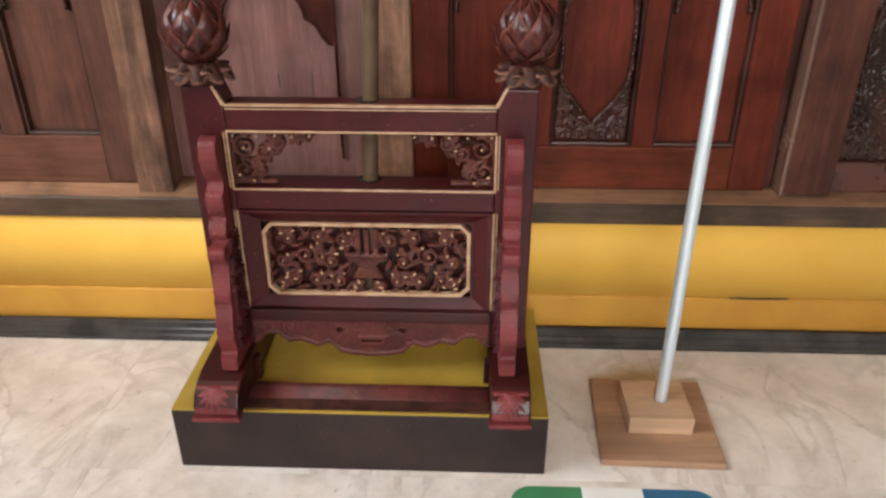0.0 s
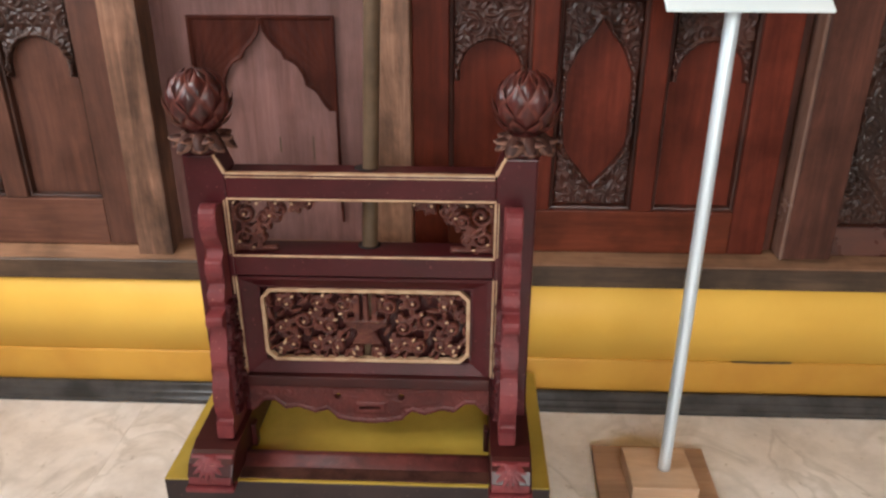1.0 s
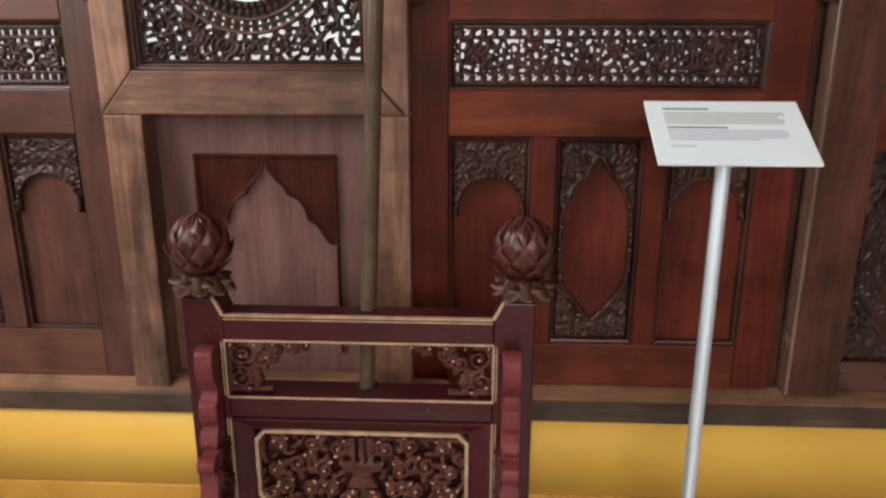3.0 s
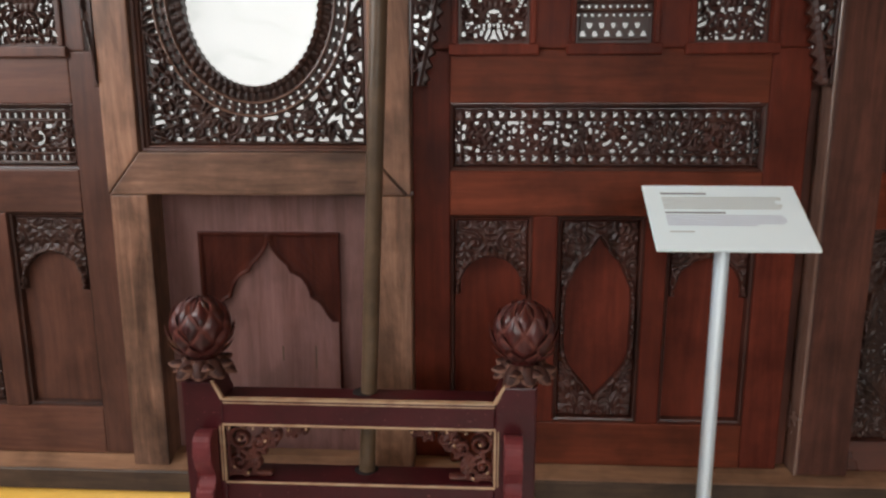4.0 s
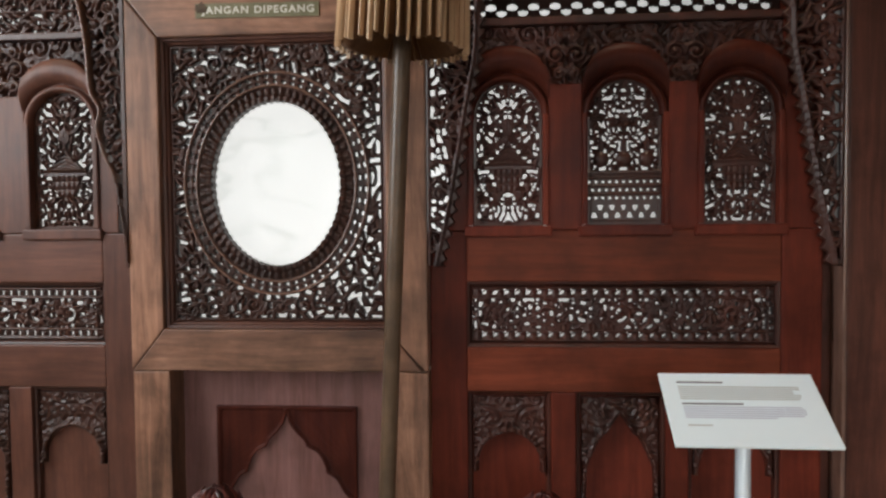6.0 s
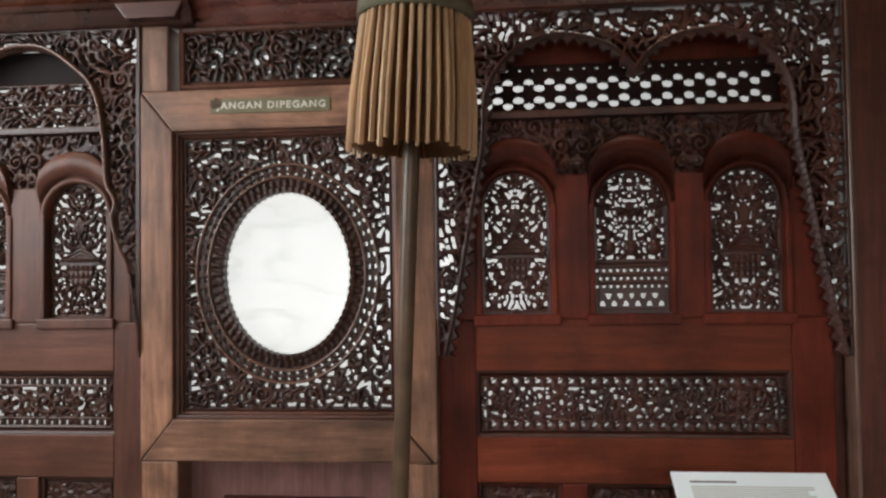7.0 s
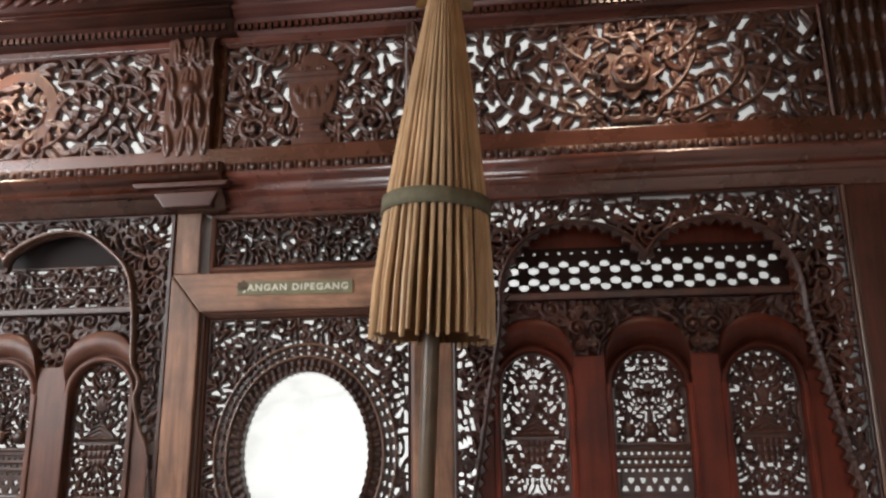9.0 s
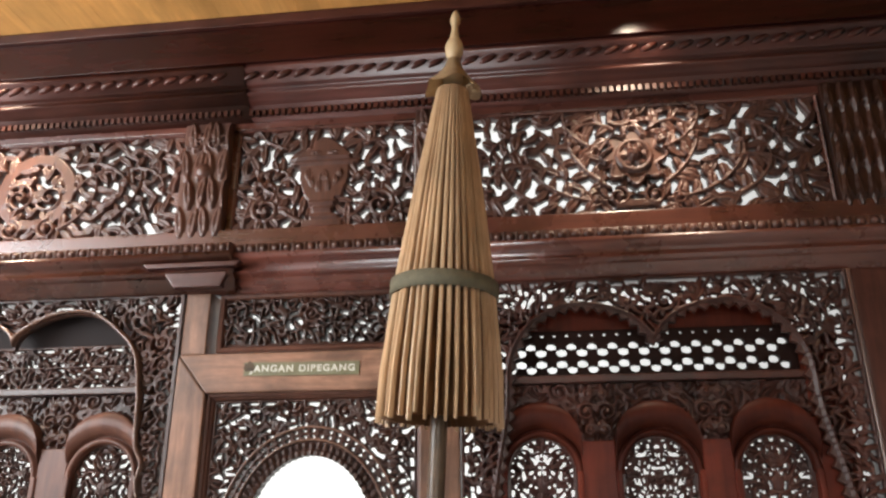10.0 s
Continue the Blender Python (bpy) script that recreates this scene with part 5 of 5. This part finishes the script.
gilt = Carving(PX0, PX1, PZ0, PZ1, 1, 0.0022)
gilt.S[:] = np.minimum(chamfered(0.0005), 0.0085 - chamfered(0))
gilt.H[:] = 0.006
part("gilt_frame", gilt.mesh("gilt_frame", -0.402, 0.01, GOLD), GOLD, stand, "gilt frame with cut corners")
mid = (PX0 + PX1) / 2
# three upright bars in a wide-lipped bowl on a spreading foot
dx = np.abs(c.X - mid)
for off in (-0.02, 0, 0.02):
    c.solid(np.minimum(0.0062 - np.abs(c.X - mid - off), 0.032 - np.abs(c.Z - 0.525)), 0.014)
c.solid(np.minimum(0.0045 - np.abs(c.Z - 0.492), 0.05 - dx), 0.018)
c.solid(np.minimum(np.minimum(0.488 - c.Z, c.Z - 0.468 + 0.01 * np.cos(dx * 70)), 0.046 - dx), 0.013)
c.solid(np.minimum(np.minimum(0.47 - c.Z, c.Z - 0.43), 0.022 + 0.5 * np.clip(0.46 - c.Z, 0, 1) - dx), 0.011)
tips = []
for sgn in (-1, 1):
    for ex, ez, R, way in ((0.052, 0.53, 0.021, 1), (0.084, 0.475, 0.022, -1), (0.108, 0.54, 0.02, 1), (0.142, 0.49, 0.025, 1), (0.178, 0.535, 0.019, -1), (0.196, 0.475, 0.019, 1), (0.17, 0.43, 0.021, -1), (0.12, 0.427, 0.02, 1), (0.068, 0.425, 0.02, -1), (0.2, 0.42, 0.014, 1), (0.03, 0.41, 0.013, 1)):
        c.scroll(mid + sgn * ex, ez, R, sgn * way, 2.2 if sgn > 0 else 0.94, 0.014, 0.0105, 3)
        tips += [(mid + sgn * ex, ez), (mid + sgn * (ex + 0.9 * R), ez + 0.5 * R), (mid + sgn * (ex - 0.6 * R), ez + 0.85 * R), (mid + sgn * (ex + 0.3 * R), ez - R)]
c.allow = chamfered(0.008) > 0
c.leaf_width = (0.34, 0.5)
c.fill(0.0105, 0.026, 0.011, 0.2)
c.cut(chamfered(0.006))
carving = part("panel_carving", c.mesh("panel_carving", -0.3925, 0.004, GILT_CARVE), GILT_CARVE, stand, "carved vase and scrolls with worn gilding")
tip_bm = bmesh.new()
bmesh.ops.create_uvsphere(tip_bm, u_segments=8, v_segments=5, radius=0.0034)
TIP = bpy.data.meshes.new("gilt_tip")
smooth(tip_bm, 80).to_mesh(TIP)
tip_bm.free()
TIP.materials.append(GOLD)
rng = random.Random(4)
for x, z in tips:
    i, j = np.searchsorted(c.x, x), np.searchsorted(c.z, z)
    if 0 < i < len(c.x) and 0 < j < len(c.z) and c.S[j, i] > 0.0015:
        m = Matrix.Translation((x, -0.3925 - c.H[j, i], z)) @ Matrix.Rotation(rng.uniform(0, 3.14), 4, "Y") @ Matrix.Diagonal((rng.uniform(0.8, 1.9), 0.7, rng.uniform(0.6, 1.0), 1))
        part("gilt_tip", TIP, GOLD, carving).matrix_basis = m

# scrollwork in the corners of the upper opening
for side in (-1, 1):
    c = Carving(-0.148, 0.06, 0.664, 0.79, 33, 0.0022)
    for x, z, R, tn in ((-0.115, 0.752, 0.026, 1), (-0.075, 0.742, 0.02, -1), (-0.12, 0.7, 0.024, -1), (-0.04, 0.762, 0.018, 1), (-0.005, 0.774, 0.013, -1), (-0.085, 0.697, 0.016, 1), (0.025, 0.777, 0.009, 1)):
        c.scroll(x, z, R, tn, 1.2, 0.012, 0.009, 4)
    c.line([(-0.148, 0.672), (-0.055, 0.672)], 0.012, 0.008)
    c.line([(-0.148, 0.784), (0.04, 0.784)], 0.01, 0.008)
    c.line([(-0.143, 0.664), (-0.143, 0.79)], 0.01, 0.008)
    spandrel = part("corner_scroll", c.mesh("corner_scroll", -0.4, 0.008, GILT_CARVE, flip=SX if side > 0 else None), GILT_CARVE, stand, "brown scrollwork with gilt tips")
    for x, z in ((-0.135, 0.779), (-0.085, 0.778), (-0.045, 0.779), (-0.01, 0.777), (0.028, 0.779), (-0.06, 0.75), (-0.115, 0.752), (-0.1, 0.677), (-0.13, 0.69)):
        part("gilt_tip", TIP, GOLD, spandrel).matrix_basis = Matrix.Translation((2 * SX - x if side > 0 else x, -0.4125, z))

# pierced apron
c = Carving(X0, X1, 0.22, 0.3295, 8, 0.0024)
low = np.interp(np.abs(c.X - SX), [0, 0.04, 0.075, 0.1, 0.13, 0.17, 0.2, 0.225, 0.25, 0.27, 0.285], [0.226, 0.229, 0.236, 0.262, 0.252, 0.268, 0.262, 0.285, 0.286, 0.262, 0.255])
c.S[:] = c.Z - low
c.H[:] = 0.006 + np.where(np.abs(c.Z - low - 0.007) < 0.005, 0.005, 0)
ground = c.S.copy()
c.S[:] = np.where(ground > 0.01, -0.03, 0.01)
c.allow = ground > 0.012
keep = c.H.copy()
c.fill(0.006, 0.026, 0.010)
c.H[:] = np.maximum(keep, np.where(ground > 0.01, 0.5 * c.H + 0.004, 0))
c.S[:] = ground
c.cut(-np.minimum(0.026 - np.abs(c.X - SX), 0.0045 - np.abs(c.Z - 0.272)))
c.H += np.where((np.abs(c.X - SX) < 0.036) & (np.abs(c.Z - 0.272) < 0.014), 0.003, 0)
for sgn in (-1, 1):
    c.cut(np.hypot(c.X - SX - sgn * 0.075, c.Z - 0.302) - 0.0085)
part("apron", c.mesh("apron", -0.418, 0.012, APRON_RED), APRON_RED, stand, "dull red pierced apron with scrolled edge")
part("stretcher", smooth(prism([(-0.53, BOX_TOP + 0.001), (-0.53, 0.177), (-0.512, 0.18), (-0.506, 0.19), (-0.49, 0.192), (-0.482, 0.186), (-0.482, BOX_TOP + 0.001)], -0.1425, 0.4215), 30), APRON_RED, stand, "moulded front stretcher on the platform")
part("front_board", slab(-0.1425, 0.4215, -0.566, -0.5305, BOX_TOP + 0.0005, BOX_TOP + 0.005, 0.001), COLLAR, stand, "dull brown board before the stretcher")
for side in (-1, 1):
    xs0 = 0.4215 if side > 0 else -0.1425
    part("side_sill", slab(min(xs0, xs0 - side * 0.012), max(xs0, xs0 - side * 0.012), -0.455, -0.43, BOX_TOP + 0.001, 0.235, 0.003), LACQUER_DARK, stand)


# lotus-bud finials
def petal_mesh(name, w, h, bulge, curl, mat, rim=None):
    """A pointed, hollow-backed petal standing in the xz plane with its base at the origin."""
    bm = bmesh.new()
    nu, nv = 6, 7
    grid = []
    for j in range(nv + 1):
        t = j / nv
        half = w / 2 * (math.sin(math.pi * (0.18 + 0.72 * t)) ** 0.75) * (1 if t < 0.96 else 0.5)
        row = []
        for i in range(nu + 1):
            s = 2 * i / nu - 1
            row.append(bm.verts.new((s * half, -bulge * (1 - s * s) * math.sin(math.pi * min(1, t * 0.9 + 0.1)) - curl * t * t + 0.25 * w * s * s * 0.4, h * t)))
        grid.append(row)
    back = [[bm.verts.new((v.co.x, v.co.y + 0.0035, v.co.z)) for v in row] for row in grid]
    for j in range(nv):
        for i in range(nu):
            f = bm.faces.new((grid[j][i], grid[j][i + 1], grid[j + 1][i + 1], grid[j + 1][i]))
            f.material_index = 1 if rim and (i in (0, nu - 1) or j == nv - 1) else 0
            bm.faces.new((back[j + 1][i], back[j + 1][i + 1], back[j][i + 1], back[j][i]))
    loop = [(0, i) for i in range(nu)] + [(j, nu) for j in range(nv)] + [(nv, i) for i in range(nu, 0, -1)] + [(j, 0) for j in range(nv, 0, -1)]
    for (j, i), (k, m) in zip(loop, loop[1:] + loop[:1]):
        f = bm.faces.new((grid[k][m], grid[j][i], back[j][i], back[k][m]))
        f.material_index = 1 if rim else 0
    smooth(bm, 50)
    data = bpy.data.meshes.new(name)
    bm.to_mesh(data)
    bm.free()
    data.materials.append(mat)
    if rim:
        data.materials.append(rim)
    return data


def scale_petal(px, py, pz, row, turn):
    """A lozenge scale of the bud with a raised rim and a hollow, swelling middle."""
    bm = bmesh.new()
    n = 8
    grid = []
    for j in range(n + 1):
        line = []
        for i in range(n + 1):
            u, v = (i - j) / n, (i + j) / n - 1
            lat = radians(-58 + 29 * (row + 0.5 + 1.05 * v))
            lat = min(lat, radians(88))
            edge = min(i, j, n - i, n - j) / n
            lift = -0.005 + 0.0075 * math.sin(math.pi * min(0.5, 1.3 * edge)) + 0.009 * max(0.0, v + 0.25) ** 1.6
            if edge < 0.07 and v > -0.35:
                lift += 0.0025
            r, h = 0.063 + lift, 0.063 + lift
            a = turn + u * math.pi / 8
            line.append(bm.verts.new((px + r * math.cos(lat) * math.sin(a), py - r * math.cos(lat) * math.cos(a), pz + h * math.sin(lat))))
        grid.append(line)
    for j in range(n):
        for i in range(n):
            f = bm.faces.new((grid[j][i], grid[j][i + 1], grid[j + 1][i + 1], grid[j + 1][i]))
            f.smooth = True
            f.material_index = 1 if min(i, j, n - 1 - i, n - 1 - j) < 1 else 0
    return bm


COLLAR_LEAF = petal_mesh("collar_leaf", 0.05, 0.052, 0.016, 0.026, COLLAR, COLLAR_EDGE)
for side in (-1, 1):
    px, py, pz = SX + 0.005 + side * (PH + 0.01), -0.388, 0.884
    ball = [(0.0605 * math.cos(radians(k)), pz + 0.104 + 0.062 * math.sin(radians(k))) for k in range(-60, 86, 12)]
    bud = part("finial", lathe([(0.034, pz), (0.038, pz + 0.01), (0.026, pz + 0.03)] + [(r - 0.003, z) for r, z in ball], 20, (px, py)), BUD, stand, "carved lotus-bud finial, dark red lacquer")
    for row in range(5):
        for k in range(8):
            bm = scale_petal(px, py, pz + 0.104, row, 2 * math.pi * (k + 0.5 * (row % 2)) / 8 + 0.35 * (side > 0))
            petal = part("petal", bm, BUD, bud)
            petal.data.materials.append(BUD_EDGE)
    for k in range(8):
        a = 2 * math.pi * (k + 0.25) / 8
        leaf = part("collar_leaf", COLLAR_LEAF, COLLAR, bud, "brown collar leaf")
        leaf.matrix_basis = Matrix.Translation((px, py, pz + 0.046)) @ Matrix.Rotation(a, 4, "Z") @ Matrix.Translation((0, -0.034, 0)) @ Matrix.Rotation(radians(180 - 14), 4, "X") @ Matrix.Rotation(radians(180), 4, "Z") @ Matrix.Scale(0.78 + 0.07 * (k % 3), 4)
    for k in range(7):
        a = 2 * math.pi * (k + 0.6) / 7
        leaf = part("collar_leaf", COLLAR_LEAF, COLLAR, bud, "brown collar leaf")
        leaf.matrix_basis = Matrix.Translation((px, py, pz + 0.036)) @ Matrix.Rotation(a, 4, "Z") @ Matrix.Translation((0, -0.03, 0)) @ Matrix.Rotation(radians(180 - 62), 4, "X") @ Matrix.Rotation(radians(180), 4, "Z") @ Matrix.Scale(0.62 + 0.06 * (k % 2), 4)

# ---------------- umbrella ----------------
# built upright over its foot, then leaned a little
FOOT = Vector((0.1327, -0.3635, 0.36))
LEAN = Matrix.Translation(FOOT) @ Matrix.Rotation(radians(2.6), 4, "Y") @ Matrix.Translation((0, 0, -0.187))
umbrella = thing("umbrella", FOOT, "folded tall ceremonial umbrella with bamboo ribs, leaning in its stand", "umbrella")


def leaned(name, bm, mat, parent=umbrella, label=""):
    bm.transform(LEAN)
    return part(name, bm, mat, parent, label)


leaned("pole", lathe([(0.0165, 0.187), (0.0172, 0.2), (0.0172, 1.2), (0.018, 1.85), (0.018, 2.5), (0.012, 2.55)], 20), BRASS, umbrella, "dull brown round pole")
HEM, TIE, NECK = 1.765, 2.05, 2.555
pleat = bmesh.new()
N = 42
rings = []
for z, r, depth in ((HEM + 0.07, 0.06, 0.02), (HEM + 0.006, 0.122, 0.022), (HEM + 0.15, 0.116, 0.02), (TIE - 0.02, 0.105, 0.008), (TIE + 0.02, 0.103, 0.008), (TIE + 0.25, 0.073, 0.006), (NECK, 0.033, 0.003)):
    rings.append([pleat.verts.new(((r - depth * (i % 2)) * math.cos(math.pi * i / N), (r - depth * (i % 2)) * math.sin(math.pi * i / N), z)) for i in range(2 * N)])
for a, b in zip(rings, rings[1:]):
    for i in range(2 * N):
        pleat.faces.new((a[i], a[(i + 1) % (2 * N)], b[(i + 1) % (2 * N)], b[i]))
pleat.faces.new(rings[0][::-1])
pleat.faces.new(rings[-1])
leaned("canopy", pleat, CLOTH, umbrella, "brown pleated paper between the ribs")
rng = random.Random(9)
for i in range(N):
    a = 2 * math.pi * (i + rng.uniform(-0.16, 0.16)) / N
    lift, low = rng.uniform(-0.003, 0.004), rng.uniform(-0.008, 0.008)
    bm = bmesh.new()
    rows = []
    thin = rng.uniform(0.62, 1.08)
    for z, r, w, d in ((HEM + low, 0.130 + lift, 0.0036 * thin, 0.007), (HEM + 0.1, 0.127 + lift, 0.0046 * thin, 0.0065), (TIE, 0.1105, 0.0058 * (0.4 + 0.6 * thin), 0.005), (TIE + 0.2, 0.0845, 0.005, 0.004), (NECK, 0.037, 0.0026, 0.003)):
        rows.append([bm.verts.new((r + dr, dw, z)) for dr, dw in ((-d, -w), (-0.25 * d, -w), (d * 0.6, -0.45 * w), (d * 0.6, 0.45 * w), (-0.25 * d, w), (-d, w))])
    for p, q in zip(rows, rows[1:]):
        for k in range(6):
            bm.faces.new((p[k], p[(k + 1) % 6], q[(k + 1) % 6], q[k]))
    bm.faces.new(rows[0][::-1])
    bm.faces.new(rows[-1])
    bm.transform(Matrix.Rotation(a, 4, "Z"))
    leaned("rib", bm, RIB)
leaned("strap", lathe([(0.115, TIE - 0.017), (0.1205, TIE - 0.019), (0.1195, TIE + 0.017), (0.113, TIE + 0.017)], 40), STRAP, umbrella, "grey-green cloth tie strap")
skirt = bmesh.new()
rings = []
for z, r, wave in ((2.645, 0.0155, 0), (2.62, 0.023, 0), (2.588, 0.043, 0.002), (2.56, 0.066, 0.006)):
    rings.append([skirt.verts.new(((r + wave * math.sin(5 * t)) * math.cos(t), (r + wave * math.sin(5 * t)) * math.sin(t), z + 1.6 * wave * math.cos(5 * t + 0.6))) for t in (2 * math.pi * i / 30 for i in range(30))])
faces = [skirt.faces.new((a[i], a[(i + 1) % 30], b[(i + 1) % 30], b[i])) for a, b in zip(rings, rings[1:]) for i in range(30)]
bmesh.ops.solidify(skirt, geom=faces, thickness=0.003)
leaned("cap", smooth(skirt, 50), CREAM, umbrella, "flared cream cap over the ribs")
leaned("finial", lathe([(0.024, 2.585), (0.0245, 2.6), (0.019, 2.625), (0.014, 2.638), (0.0135, 2.65), (0.0205, 2.66), (0.0235, 2.676), (0.021, 2.69), (0.012, 2.71), (0.0085, 2.73), (0.0085, 2.745), (0.0125, 2.757), (0.0125, 2.768), (0.008, 2.782), (0.003, 2.79)], 20), CREAM, umbrella, "turned cream finial")

# ---------------- notice on its stand ----------------
sign = thing("sign_stand", (0.867, -0.375, 0), "white notice board on a steel pole with a wooden foot", "sign stand")
part("foot_board", prism([(0.695, -0.541), (0.993, -0.546), (1.009, -0.226), (0.712, -0.221)], 0.0005, 0.02, "z", 0.005), BOARD_WOOD, sign, "brown square foot board")
part("foot_block", slab(0.776, 0.937, -0.446, -0.29, 0.0205, 0.07, 0.004), BLOCK_WOOD, sign, "pale wooden block")
part("pole", lathe([(0.0145, 0.0705), (0.0148, 0.08), (0.0148, 1.205), (0.0145, 1.215)], 24, (0.867, -0.372)), STEEL, sign, "brushed steel pole")
TILT = Matrix(((1, 0, 0, 0.8685), (0, 0.8443, -0.5358, -0.3825), (0, 0.5358, 0.8443, 1.2285), (0, 0, 0, 1)))
plate = slab(-0.1505, 0.1505, -0.0945, 0.0945, -0.003, 0.003, 0.001)
plate.transform(TILT)
plate = part("plate", plate, PLATE_WHITE, sign, "white notice plate tilted on the pole")


def print_bar(x0, x1, y0, y1, mat):
    bm = slab(x0, x1, y0, y1, 0.0031, 0.0035, 0)
    bm.transform(TILT)
    part("print", bm, mat, plate)


rng = random.Random(2)
print_bar(-0.118, -0.028, 0.066, 0.0705, PRINT_DARK)
for k in range(7):
    print_bar(-0.118, 0.112 + rng.uniform(-0.012, 0.004) - (0.004 if k == 6 else 0), 0.0575 - 0.0055 * k - 0.0026, 0.0575 - 0.0055 * k, PRINT_GREY)
print_bar(-0.118, -0.002, 0.008, 0.0125, PRINT_DARK)
for k in range(6):
    print_bar(-0.118, 0.112 + rng.uniform(-0.012, 0.004) - (0.055 if k == 5 else 0), 0.0035 - 0.0055 * k - 0.0026, 0.0035 - 0.0055 * k, PRINT_BLUE)
print_bar(-0.118, -0.072, -0.046, -0.0435, PRINT_GREY)

# ---------------- floor sticker and slabs ----------------
sticker = thing("floor_sticker", (0.708, -0.75, 0), "floor sticker with green, white and blue fields", "floor sticker")


def rounded(x0, x1, y0, y1, r, left):
    pts = []
    for k in range(9):
        a = radians(90 * k / 8)
        pts.append((x0 + r - r * math.cos(a), y1 - r + r * math.sin(a)) if left else (x1 - r + r * math.sin(a), y1 - r + r * math.cos(a)))
    return pts + [(x1, y1), (x1, y0), (x0, y0)] if left else [(x0, y0), (x0, y1)] + pts + [(x1, y0)]


part("green_field", prism(rounded(0.474, 0.638, -0.86, -0.612, 0.05, True), 0.0005, 0.0012, "z"), STICK_GREEN, sticker, "green field")
part("white_field", prism([(0.6385, -0.86), (0.7785, -0.86), (0.7785, -0.612), (0.6385, -0.612)], 0.0005, 0.0012, "z"), STICK_WHITE, sticker, "white field")
part("blue_field", prism(rounded(0.779, 0.944, -0.86, -0.612, 0.05, False), 0.0005, 0.0012, "z"), STICK_BLUE, sticker, "blue field")

slab_bm = slab(0.0003, 0.7497, 0.0003, 0.5997, -0.012, 0.0, 0.0005)
slab_mesh = bpy.data.meshes.new("slab")
slab_bm.to_mesh(slab_mesh)
slab_bm.free()
slab_mesh.materials.append(MARBLE)
for row in range(9):
    for col in range(9):
        tile = part("slab", slab_mesh, MARBLE, floor)
        tile.matrix_basis = Matrix.Translation((-3.53 + 0.75 * col - (0.065 if row % 2 == 0 else 0), 0.01 - 0.6 * (row + 1) + (0.0 if row else 0.0), 0))
